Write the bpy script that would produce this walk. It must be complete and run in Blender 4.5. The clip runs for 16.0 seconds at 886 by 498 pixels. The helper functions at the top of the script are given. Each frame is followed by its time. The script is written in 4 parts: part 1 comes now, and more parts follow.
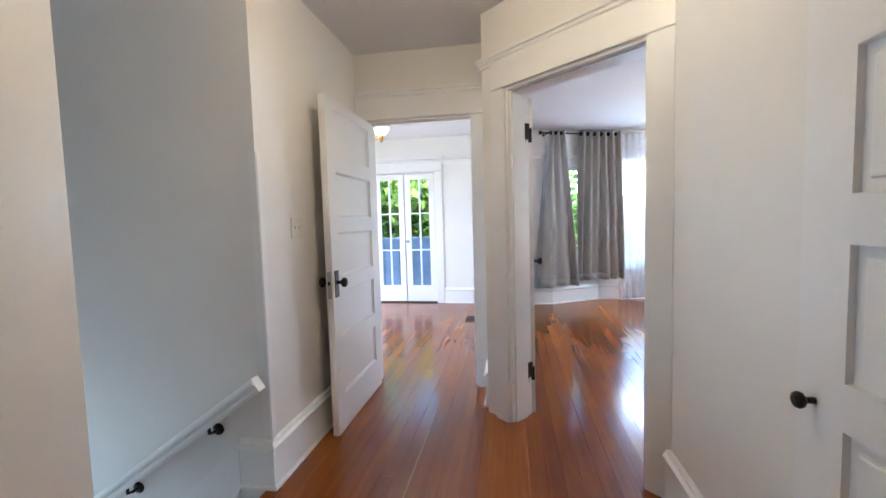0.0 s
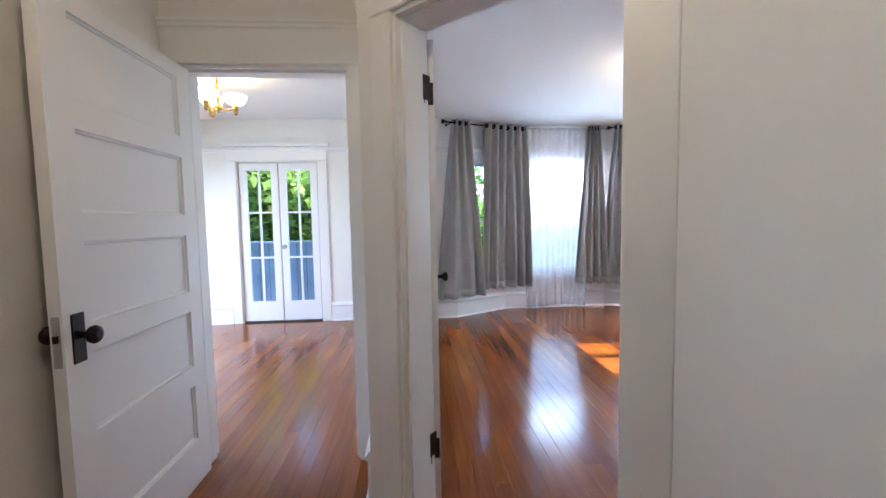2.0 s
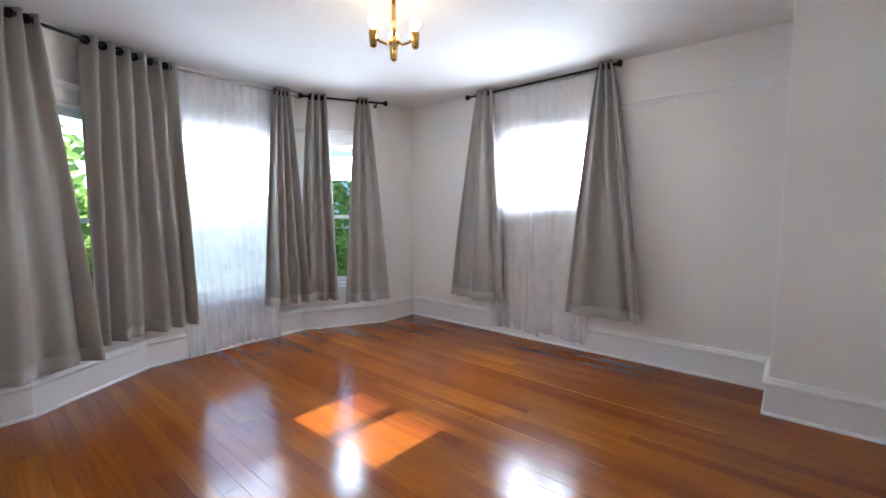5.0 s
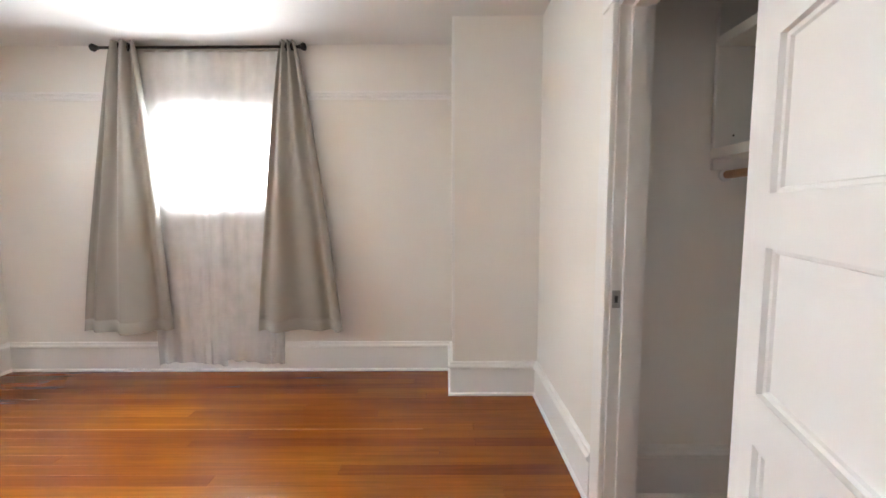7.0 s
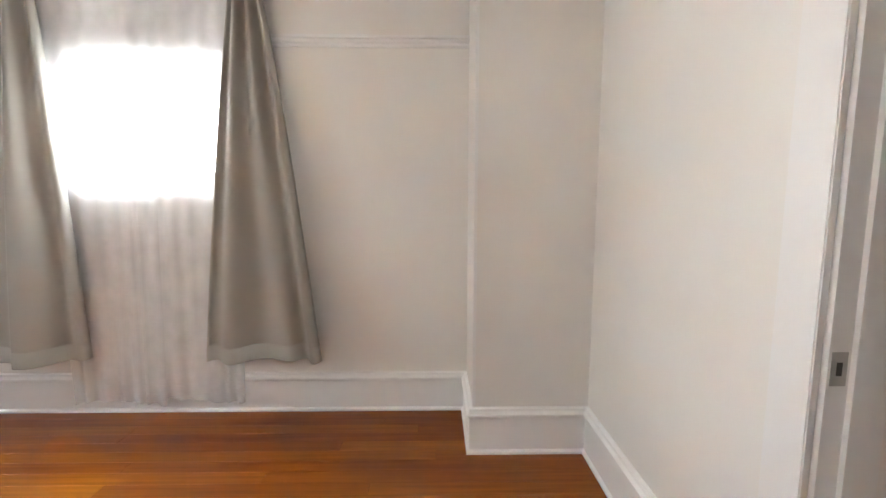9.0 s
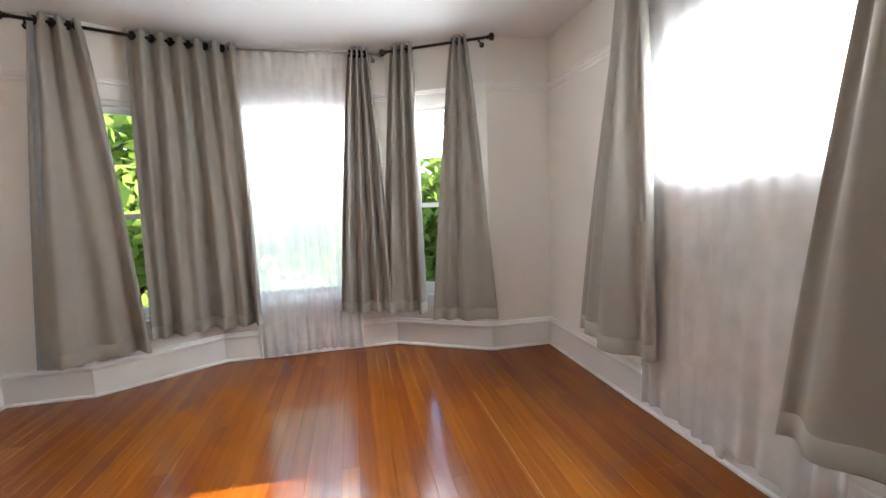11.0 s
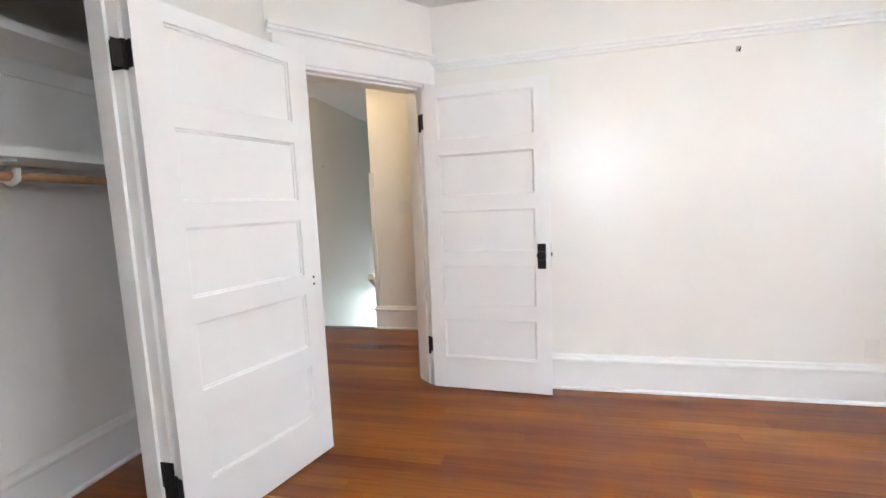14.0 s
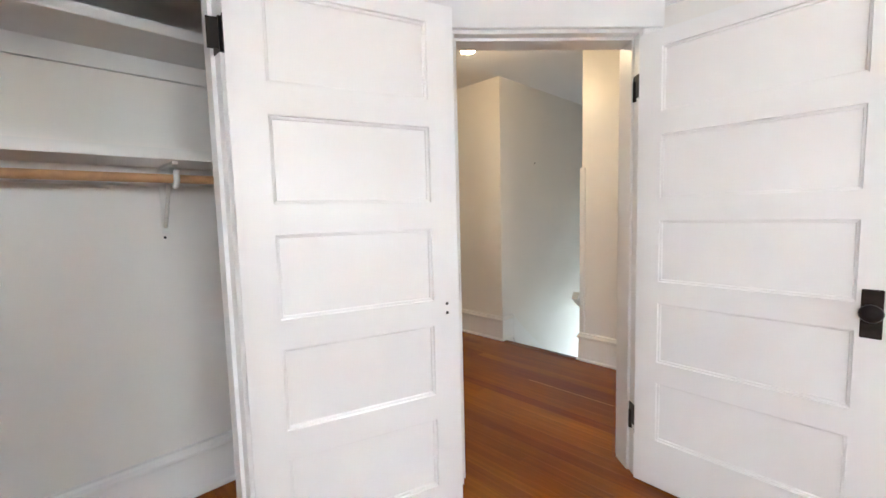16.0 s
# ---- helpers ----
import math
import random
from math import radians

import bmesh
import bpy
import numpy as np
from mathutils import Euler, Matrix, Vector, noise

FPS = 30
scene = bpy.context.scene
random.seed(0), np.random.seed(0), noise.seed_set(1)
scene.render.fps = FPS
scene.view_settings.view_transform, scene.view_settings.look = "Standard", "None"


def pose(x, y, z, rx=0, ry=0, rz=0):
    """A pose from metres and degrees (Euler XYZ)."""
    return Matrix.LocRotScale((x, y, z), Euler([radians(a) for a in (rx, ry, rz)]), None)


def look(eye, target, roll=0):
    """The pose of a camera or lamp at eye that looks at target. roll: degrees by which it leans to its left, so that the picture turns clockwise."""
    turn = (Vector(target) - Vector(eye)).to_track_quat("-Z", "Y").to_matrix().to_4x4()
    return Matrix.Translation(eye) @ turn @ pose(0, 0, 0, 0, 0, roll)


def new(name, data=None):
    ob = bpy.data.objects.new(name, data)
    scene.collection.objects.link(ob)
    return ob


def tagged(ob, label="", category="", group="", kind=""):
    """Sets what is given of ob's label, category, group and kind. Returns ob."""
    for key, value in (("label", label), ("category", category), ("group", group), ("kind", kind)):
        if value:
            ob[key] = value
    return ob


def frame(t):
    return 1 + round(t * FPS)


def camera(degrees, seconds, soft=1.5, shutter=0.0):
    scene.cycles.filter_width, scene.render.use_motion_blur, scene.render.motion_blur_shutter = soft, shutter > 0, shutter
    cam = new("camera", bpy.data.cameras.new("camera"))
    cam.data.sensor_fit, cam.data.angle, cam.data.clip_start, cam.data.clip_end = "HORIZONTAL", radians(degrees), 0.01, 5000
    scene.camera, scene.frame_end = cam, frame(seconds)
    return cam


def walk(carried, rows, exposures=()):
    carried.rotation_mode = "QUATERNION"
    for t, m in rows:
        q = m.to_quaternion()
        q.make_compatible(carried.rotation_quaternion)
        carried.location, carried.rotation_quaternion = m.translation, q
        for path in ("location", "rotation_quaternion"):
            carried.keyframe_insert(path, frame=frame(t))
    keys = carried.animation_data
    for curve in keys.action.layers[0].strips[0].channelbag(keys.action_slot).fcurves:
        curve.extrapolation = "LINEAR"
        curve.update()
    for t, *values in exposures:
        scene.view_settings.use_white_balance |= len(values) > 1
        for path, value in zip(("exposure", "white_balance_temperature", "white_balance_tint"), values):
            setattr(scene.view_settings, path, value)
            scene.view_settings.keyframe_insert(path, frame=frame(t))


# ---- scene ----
cam = camera(94.2, 16.0)
PATH = [
    (0, (0.147, -0.218, 1.278), (-0.181, 1.75, 1.142), -1.6),
    (0.5, (0.147, -0.129, 1.264), (0.004, 1.86, 1.116), -1.5),
    (1, (0.142, 0.097, 1.281), (0.069, 2.091, 1.136), -1.2),
    (1.5, (0.164, 0.359, 1.268), (0.157, 2.353, 1.11), -1.1),
    (2, (0.19, 0.712, 1.276), (0.33, 2.702, 1.135), -1.0),
    (2.5, (0.242, 1.074, 1.275), (0.587, 3.038, 1.124), -1.0),
    (3, (0.288, 1.404, 1.274), (0.875, 3.31, 1.12), -1.0),
    (5.3, (0.563, 2.401, 1.315), (2.199, 3.535, 1.123), -0.3),
    (5.5, (0.604, 2.414, 1.325), (2.312, 3.434, 1.126), -0.3),
    (6, (0.667, 2.449, 1.297), (2.542, 3.12, 1.108), -0.1),
    (6.5, (0.788, 2.44, 1.288), (2.751, 2.771, 1.1), -0.2),
    (7, (0.96, 2.472, 1.291), (2.952, 2.477, 1.108), -0.2),
    (7.5, (1.13, 2.484, 1.283), (3.104, 2.226, 1.091), -0.0),
    (8, (1.333, 2.497, 1.27), (3.279, 2.081, 1.071), 0.2),
    (8.2, (1.434, 2.514, 1.27), (3.37, 2.053, 1.069), 0.4),
    (10.5, (2.352, 2.734, 1.274), (3.41, 4.414, 1.034), -1.9),
    (11, (2.58, 2.765, 1.265), (3.0, 4.708, 1.041), -2.2),
    (11.5, (2.726, 2.851, 1.269), (2.509, 4.828, 1.058), -2.2),
    (12, (2.853, 3.014, 1.245), (1.979, 4.803, 1.057), -1.9),
    (12.5, (2.956, 3.155, 1.209), (1.535, 4.551, 1.032), -2.0),
    (13, (3.011, 3.185, 1.261), (1.216, 4.044, 1.056), -2.0),
    (13.2, (3.019, 3.219, 1.258), (1.123, 3.823, 1.057), -2.1),
    (13.5, (3.021, 3.194, 1.253), (1.042, 3.401, 1.047), -2.3),
    (14, (2.974, 3.168, 1.271), (1.033, 2.733, 1.056), -2.4),
    (14.5, (2.851, 3.123, 1.283), (1.1, 2.179, 1.078), -2.3),
    (15, (2.725, 3.137, 1.272), (1.203, 1.853, 1.089), -2.2),
    (15.5, (2.495, 3.194, 1.301), (1.095, 1.78, 1.105), -1.8),
    (16, (2.213, 3.17, 1.279), (0.813, 1.752, 1.106), -1.5),
]
EXPOSURES = [
    (0.0, 3.47, 5150, 10), (1.5, 3.28, 5000, 10), (2.2, 3.05, 5200, 10), (3.0, 2.86, 5350, 10), (5.5, 3.0, 5750, 10), (6.0, 3.08, 6350, 10), (7.0, 3.42, 6450, 10), (8.0, 3.5, 6500, 10),
    (10.5, 3.05, 6350, 10), (11.5, 2.98, 6350, 10), (12.5, 2.93, 6000, 10), (13.5, 3.36, 6150, 10), (14.5, 3.48, 6050, 10), (16.0, 3.53, 6150, 10),
]
walk(cam, [(t, look(eye, target, roll)) for t, eye, target, roll in PATH], EXPOSURES)

# ---- world and sun ----
SUN_UP, SUN_SIDE = 38.0, -2.2
world = bpy.data.worlds.new("sky")
scene.world = world
world.use_nodes = True
wn = world.node_tree
sky = wn.nodes.new("ShaderNodeTexSky")
sky.sky_type = "NISHITA"
sky.sun_disc = False
sky.sun_elevation = radians(SUN_UP)
sky.sun_rotation = radians(90 - SUN_SIDE)
wn.nodes["Background"].inputs[1].default_value = 0.15
wn.links.new(sky.outputs[0], wn.nodes["Background"].inputs[0])
sun = new("sun", bpy.data.lights.new("sun", "SUN"))
sun.data.energy, sun.data.angle, sun.data.color = 5.0, radians(0.6), (1.0, 0.95, 0.80)
_s = Vector((math.cos(radians(SUN_UP)) * math.cos(radians(SUN_SIDE)), math.cos(radians(SUN_UP)) * math.sin(radians(SUN_SIDE)), math.sin(radians(SUN_UP))))
sun.matrix_world = look(_s * 30, (0, 0, 0))


def window_light(name, centre, towards, w, h, watts, colour=(0.93, 0.97, 1.0)):
    """An area lamp in a window's opening that stands in for sky or sunlit ground."""
    lamp = new(name, bpy.data.lights.new(name, "AREA"))
    lamp.data.shape, lamp.data.size, lamp.data.size_y = "RECTANGLE", w, h
    lamp.data.energy, lamp.data.color = watts, colour
    c = Vector(centre)
    lamp.matrix_world = look(c, c + Vector(towards))
    return lamp


window_light("window_light_east", (4.335, 4.21, 1.72), (-1, 0, -0.3), 0.80, 0.54, 6.3)
window_light("window_light_bay", (2.19, 6.63, 1.80), (0, -1, -0.4), 0.98, 0.44, 3.4)
# weak lamp added over the lower glass to pale the trees behind it
window_light("window_light_bay_veil", (2.19, 6.63, 1.03), (0, -1, 0), 0.98, 1.02, 0.32, (0.95, 1.0, 0.95))
window_light("window_light_bay_east", (3.376, 6.35, 1.84), (-0.496, -0.868, -0.4), 0.46, 0.36, 2.3)
window_light("window_light_far", (-3.66, 4.5, 1.3), (1, 0, -1.2), 1.2, 0.6, 11.0)
window_light("window_light_stair", (-4.35, 1.13, -1.1), (1, 0, 0), 0.65, 1.5, 2.9, (0.82, 0.94, 1.0))

# ---- materials ----
def mat(name, base, rough=0.5, metal=0.0, var=0.08, scale=3.0, bump=0.0, bscale=120.0, coat=0.0, per_object=0.0, spec=0.5):
    """Principled paint with large soft variation, fine grain and relief."""
    m = bpy.data.materials.new(name)
    m.use_nodes = True
    nt = m.node_tree
    p = nt.nodes["Principled BSDF"]
    p.inputs["Roughness"].default_value = rough
    p.inputs["Metallic"].default_value = metal
    p.inputs["Coat Weight"].default_value = coat
    p.inputs["Specular IOR Level"].default_value = spec
    co = nt.nodes.new("ShaderNodeTexCoord")
    n1 = nt.nodes.new("ShaderNodeTexNoise")
    n1.inputs["Scale"].default_value = scale
    n1.inputs["Detail"].default_value = 5
    n2 = nt.nodes.new("ShaderNodeTexNoise")
    n2.inputs["Scale"].default_value = bscale
    n2.inputs["Detail"].default_value = 3
    nt.links.new(co.outputs["Object"], n1.inputs["Vector"])
    nt.links.new(co.outputs["Object"], n2.inputs["Vector"])
    ramp = nt.nodes.new("ShaderNodeValToRGB")
    ramp.color_ramp.elements[0].position, ramp.color_ramp.elements[1].position = 0.3, 0.7
    ramp.color_ramp.elements[0].color = (*[c * (1 - var) for c in base], 1)
    ramp.color_ramp.elements[1].color = (*[min(1, c * (1 + var)) for c in base], 1)
    nt.links.new(n1.outputs["Fac"], ramp.inputs["Fac"])
    nt.links.new(ramp.outputs["Color"], p.inputs["Base Color"])
    mr = nt.nodes.new("ShaderNodeMapRange")
    mr.inputs["To Min"].default_value = max(0.02, rough - 0.015)
    mr.inputs["To Max"].default_value = min(1, rough + 0.015)
    nt.links.new(n1.outputs["Fac"], mr.inputs["Value"])
    nt.links.new(mr.outputs["Result"], p.inputs["Roughness"])
    if bump:
        b = nt.nodes.new("ShaderNodeBump")
        b.inputs["Strength"].default_value = bump
        b.inputs["Distance"].default_value = 0.002
        nt.links.new(n2.outputs["Fac"], b.inputs["Height"])
        nt.links.new(b.outputs["Normal"], p.inputs["Normal"])
    return m


def wood_floor():
    m = bpy.data.materials.new("fir floor")
    m.use_nodes = True
    nt = m.node_tree
    p = nt.nodes["Principled BSDF"]
    p.inputs["Specular IOR Level"].default_value = 0.5
    co = nt.nodes.new("ShaderNodeTexCoord")
    info = nt.nodes.new("ShaderNodeObjectInfo")
    geo = nt.nodes.new("ShaderNodeNewGeometry")
    both = nt.nodes.new("ShaderNodeMath")
    both.operation = "ADD"
    nt.links.new(info.outputs["Random"], both.inputs[0])
    nt.links.new(geo.outputs["Random Per Island"], both.inputs[1])
    frac = nt.nodes.new("ShaderNodeMath")
    frac.operation = "FRACT"
    nt.links.new(both.outputs[0], frac.inputs[0])
    shift = nt.nodes.new("ShaderNodeVectorMath")
    shift.operation = "MULTIPLY_ADD"
    shift.inputs[1].default_value = (55, 1.6, 10)
    nt.links.new(co.outputs["Object"], shift.inputs[0])
    off = nt.nodes.new("ShaderNodeMath")
    off.operation = "MULTIPLY"
    off.inputs[1].default_value = 80
    nt.links.new(frac.outputs[0], off.inputs[0])
    nt.links.new(off.outputs[0], shift.inputs[2])
    grain = nt.nodes.new("ShaderNodeTexNoise")
    grain.inputs["Scale"].default_value = 1.0
    grain.inputs["Detail"].default_value = 6
    grain.inputs["Roughness"].default_value = 0.65
    nt.links.new(shift.outputs[0], grain.inputs["Vector"])
    ramp = nt.nodes.new("ShaderNodeValToRGB")
    e = ramp.color_ramp.elements
    e[0].position, e[0].color = 0.0, (0.155, 0.035, 0.0045, 1)
    e[1].position, e[1].color = 1.0, (0.37, 0.12, 0.011, 1)
    for pos, col in ((0.15, (0.20, 0.047, 0.005, 1)), (0.5, (0.245, 0.064, 0.0058, 1)), (0.85, (0.295, 0.086, 0.007, 1))):
        k = e.new(pos)
        k.color = col
    patch = nt.nodes.new("ShaderNodeTexNoise")
    patch.inputs["Scale"].default_value = 1.1
    patch.inputs["Detail"].default_value = 3
    stretch = nt.nodes.new("ShaderNodeVectorMath")
    stretch.operation = "MULTIPLY"
    stretch.inputs[1].default_value = (2.2, 0.7, 1)
    nt.links.new(geo.outputs["Position"], stretch.inputs[0])
    nt.links.new(stretch.outputs[0], patch.inputs["Vector"])
    spread = nt.nodes.new("ShaderNodeMapRange")
    spread.inputs["From Min"].default_value, spread.inputs["From Max"].default_value = 0.3, 0.7
    spread.inputs["To Min"].default_value, spread.inputs["To Max"].default_value = -0.08, 0.52
    nt.links.new(patch.outputs["Fac"], spread.inputs["Value"])
    tone = nt.nodes.new("ShaderNodeMath")
    tone.operation = "MULTIPLY_ADD"
    tone.use_clamp = True
    tone.inputs[1].default_value = 0.55
    nt.links.new(frac.outputs[0], tone.inputs[0])
    nt.links.new(spread.outputs["Result"], tone.inputs[2])
    nt.links.new(tone.outputs[0], ramp.inputs["Fac"])
    gr = nt.nodes.new("ShaderNodeMapRange")
    gr.inputs["From Min"].default_value, gr.inputs["From Max"].default_value = 0.3, 0.7
    gr.inputs["To Min"].default_value, gr.inputs["To Max"].default_value = 0.78, 1.14
    nt.links.new(grain.outputs["Fac"], gr.inputs["Value"])
    mul = nt.nodes.new("ShaderNodeVectorMath")
    mul.operation = "SCALE"
    nt.links.new(ramp.outputs["Color"], mul.inputs[0])
    nt.links.new(gr.outputs["Result"], mul.inputs["Scale"])
    nt.links.new(mul.outputs[0], p.inputs["Base Color"])
    wear = nt.nodes.new("ShaderNodeTexNoise")
    wear.inputs["Scale"].default_value = 2.2
    wear.inputs["Detail"].default_value = 6
    nt.links.new(geo.outputs["Position"], wear.inputs["Vector"])
    wr = nt.nodes.new("ShaderNodeMapRange")
    wr.inputs["From Min"].default_value, wr.inputs["From Max"].default_value = 0.3, 0.7
    wr.inputs["To Min"].default_value, wr.inputs["To Max"].default_value = 0.13, 0.22
    nt.links.new(wear.outputs["Fac"], wr.inputs["Value"])
    nt.links.new(wr.outputs["Result"], p.inputs["Roughness"])
    b = nt.nodes.new("ShaderNodeBump")
    b.inputs["Strength"].default_value, b.inputs["Distance"].default_value = 0.12, 0.001
    nt.links.new(grain.outputs["Fac"], b.inputs["Height"])
    nt.links.new(b.outputs["Normal"], p.inputs["Normal"])
    return m


def see_through(name, clear, colour, translucent=0.6):
    """Thin cloth: part of the light passes straight, the rest scatters."""
    m = bpy.data.materials.new(name)
    m.use_nodes = True
    nt = m.node_tree
    nt.nodes.remove(nt.nodes["Principled BSDF"])
    out = nt.nodes["Material Output"]
    d = nt.nodes.new("ShaderNodeBsdfDiffuse")
    t = nt.nodes.new("ShaderNodeBsdfTranslucent")
    x = nt.nodes.new("ShaderNodeBsdfTransparent")
    d.inputs[0].default_value = t.inputs[0].default_value = (*colour, 1)
    a, b = nt.nodes.new("ShaderNodeMixShader"), nt.nodes.new("ShaderNodeMixShader")
    a.inputs[0].default_value = translucent
    nt.links.new(d.outputs[0], a.inputs[1])
    nt.links.new(t.outputs[0], a.inputs[2])
    co = nt.nodes.new("ShaderNodeTexCoord")
    w = nt.nodes.new("ShaderNodeTexNoise")
    w.inputs["Scale"].default_value = 9
    nt.links.new(co.outputs["Object"], w.inputs["Vector"])
    mr = nt.nodes.new("ShaderNodeMapRange")
    mr.inputs["To Min"].default_value, mr.inputs["To Max"].default_value = 1 - clear - 0.08, 1 - clear + 0.08
    nt.links.new(w.outputs["Fac"], mr.inputs["Value"])
    nt.links.new(mr.outputs["Result"], b.inputs[0])
    nt.links.new(x.outputs[0], b.inputs[1])
    nt.links.new(a.outputs[0], b.inputs[2])
    nt.links.new(b.outputs[0], out.inputs[0])
    return m


def glow(name, colour, strength):
    m = bpy.data.materials.new(name)
    m.use_nodes = True
    p = m.node_tree.nodes["Principled BSDF"]
    p.inputs["Base Color"].default_value = (0.9, 0.88, 0.8, 1)
    p.inputs["Emission Color"].default_value = (*colour, 1)
    p.inputs["Emission Strength"].default_value = strength
    return m


def clear_glass():
    m = bpy.data.materials.new("window glass")
    m.use_nodes = True
    p = m.node_tree.nodes["Principled BSDF"]
    p.inputs["Transmission Weight"].default_value = 1.0
    p.inputs["Roughness"].default_value = 0.0
    p.inputs["IOR"].default_value = 1.1
    p.inputs["Base Color"].default_value = (0.97, 0.99, 0.98, 1)
    return m


def leafy(name, a, b):
    m = bpy.data.materials.new(name)
    m.use_nodes = True
    nt = m.node_tree
    nt.nodes.remove(nt.nodes["Principled BSDF"])
    geo = nt.nodes.new("ShaderNodeNewGeometry")
    ramp = nt.nodes.new("ShaderNodeValToRGB")
    ramp.color_ramp.elements[0].color, ramp.color_ramp.elements[1].color = (*a, 1), (*b, 1)
    nt.links.new(geo.outputs["Random Per Island"], ramp.inputs["Fac"])
    d, t, mx = nt.nodes.new("ShaderNodeBsdfDiffuse"), nt.nodes.new("ShaderNodeBsdfTranslucent"), nt.nodes.new("ShaderNodeMixShader")
    mx.inputs[0].default_value = 0.5
    nt.links.new(ramp.outputs["Color"], d.inputs[0])
    nt.links.new(ramp.outputs["Color"], t.inputs[0])
    nt.links.new(d.outputs[0], mx.inputs[1])
    nt.links.new(t.outputs[0], mx.inputs[2])
    nt.links.new(mx.outputs[0], nt.nodes["Material Output"].inputs[0])
    return m


WALL = mat("cream wall paint", (0.83, 0.805, 0.77), 0.31, var=0.02, scale=1.3, bump=0.05, bscale=25)
CEIL = mat("flat ceiling paint", (0.80, 0.79, 0.78), 0.75, var=0.02, scale=1.1, bump=0.05, bscale=60)
TRIM = mat("white gloss trim paint", (0.85, 0.84, 0.83), 0.33, var=0.015, scale=2)
DOORP = mat("white door paint", (0.85, 0.84, 0.835), 0.33, var=0.015, scale=2)
FLOOR = wood_floor()
SUBF = mat("dark joint", (0.05, 0.02, 0.01), 0.8)
BLACK = mat("black iron", (0.015, 0.013, 0.013), 0.35, 0.6, var=0.2, scale=30)
BRONZE = mat("dark bronze", (0.03, 0.024, 0.022), 0.35, 0.8, var=0.25, scale=25)
STEEL = mat("brushed steel", (0.45, 0.44, 0.42), 0.3, 1.0, var=0.1, scale=30)
BRASS = mat("aged brass", (0.62, 0.40, 0.13), 0.25, 1.0, var=0.15, scale=25)
CLOTH = mat("grey beige curtain cloth", (0.36, 0.342, 0.31), 0.55, var=0.012, scale=6, bump=0.03, bscale=900, spec=0.35)
LINING = mat("blue grey curtain lining", (0.36, 0.39, 0.43), 0.85, var=0.05, scale=14, bump=0.3, bscale=500, spec=0.2)
SHEER = see_through("white voile", 0.55, (0.86, 0.87, 0.90), 0.45)
SHEER2 = see_through("double white voile", 0.46, (0.86, 0.86, 0.87), 0.55)
ROD = mat("natural wood rod", (0.50, 0.29, 0.15), 0.5, var=0.15, scale=20)
SHELFP = mat("white shelf paint", (0.78, 0.77, 0.75), 0.4, var=0.03, scale=5)
GLASS = clear_glass()
BULB = glow("lit bulb", (1.0, 0.68, 0.28), 7.0)
SHADE = glow("lit opal glass", (1.0, 0.72, 0.34), 0.8)
HALLBULB = glow("lit hall globe", (1.0, 0.73, 0.41), 12.0)
PLASTIC = mat("white plastic", (0.78, 0.77, 0.74), 0.35, var=0.02)
SLOT = mat("dark slot", (0.03, 0.03, 0.03), 0.6)
DECK = mat("blue grey deck stain", (0.13, 0.16, 0.22), 0.7, var=0.2, scale=4, bump=0.3, bscale=40)
BARK = mat("bark", (0.09, 0.065, 0.045), 0.9, var=0.3, scale=8, bump=0.8, bscale=20)
LEAF = leafy("maple leaves", (0.13, 0.20, 0.04), (0.32, 0.40, 0.10))
LEAF2 = leafy("dark leaves", (0.09, 0.16, 0.04), (0.24, 0.35, 0.09))
GRASS = mat("grass ground", (0.09, 0.14, 0.04), 0.95, var=0.4, scale=0.6, bump=0.5, bscale=10)
SIDING = mat("pale house siding", (0.62, 0.64, 0.66), 0.7, var=0.06, scale=1.5, bump=0.2, bscale=30)
ROOF = mat("grey shingle roof", (0.16, 0.16, 0.17), 0.85, var=0.2, scale=2, bump=0.5, bscale=15)
DARKGL = mat("dark window", (0.05, 0.06, 0.08), 0.08, var=0.2)


# ---- mesh helpers ----
def box(bm, x0, x1, y0, y1, z0, z1, m=None):
    vs = [bm.verts.new(v) for v in ((x0, y0, z0), (x1, y0, z0), (x1, y1, z0), (x0, y1, z0), (x0, y0, z1), (x1, y0, z1), (x1, y1, z1), (x0, y1, z1))]
    if m is not None:
        for v in vs:
            v.co = m @ v.co
    fs = [(0, 3, 2, 1), (4, 5, 6, 7), (0, 1, 5, 4), (1, 2, 6, 5), (2, 3, 7, 6), (3, 0, 4, 7)]
    return [bm.faces.new([vs[i] for i in f]) for f in fs]


def prism(bm, pts, z0, z1):
    """Upright prism over a ground polygon."""
    lo = [bm.verts.new((x, y, z0)) for x, y in pts]
    hi = [bm.verts.new((x, y, z1)) for x, y in pts]
    n = len(pts)
    bm.faces.new(lo[::-1])
    bm.faces.new(hi)
    for i in range(n):
        bm.faces.new((lo[i], lo[(i + 1) % n], hi[(i + 1) % n], hi[i]))


def lathe(bm, prof, m=None, seg=16):
    """Turned shape: rows of (radius, height) about z."""
    rings = []
    for r, z in prof:
        rings.append([bm.verts.new((r * math.cos(2 * math.pi * k / seg), r * math.sin(2 * math.pi * k / seg), z)) for k in range(seg)])
    for a, b in zip(rings, rings[1:]):
        for k in range(seg):
            f = bm.faces.new((a[k], a[(k + 1) % seg], b[(k + 1) % seg], b[k]))
            f.smooth = True
    bm.faces.new(rings[0][::-1])
    bm.faces.new(rings[-1])
    if m is not None:
        for ring in rings:
            for v in ring:
                v.co = m @ v.co


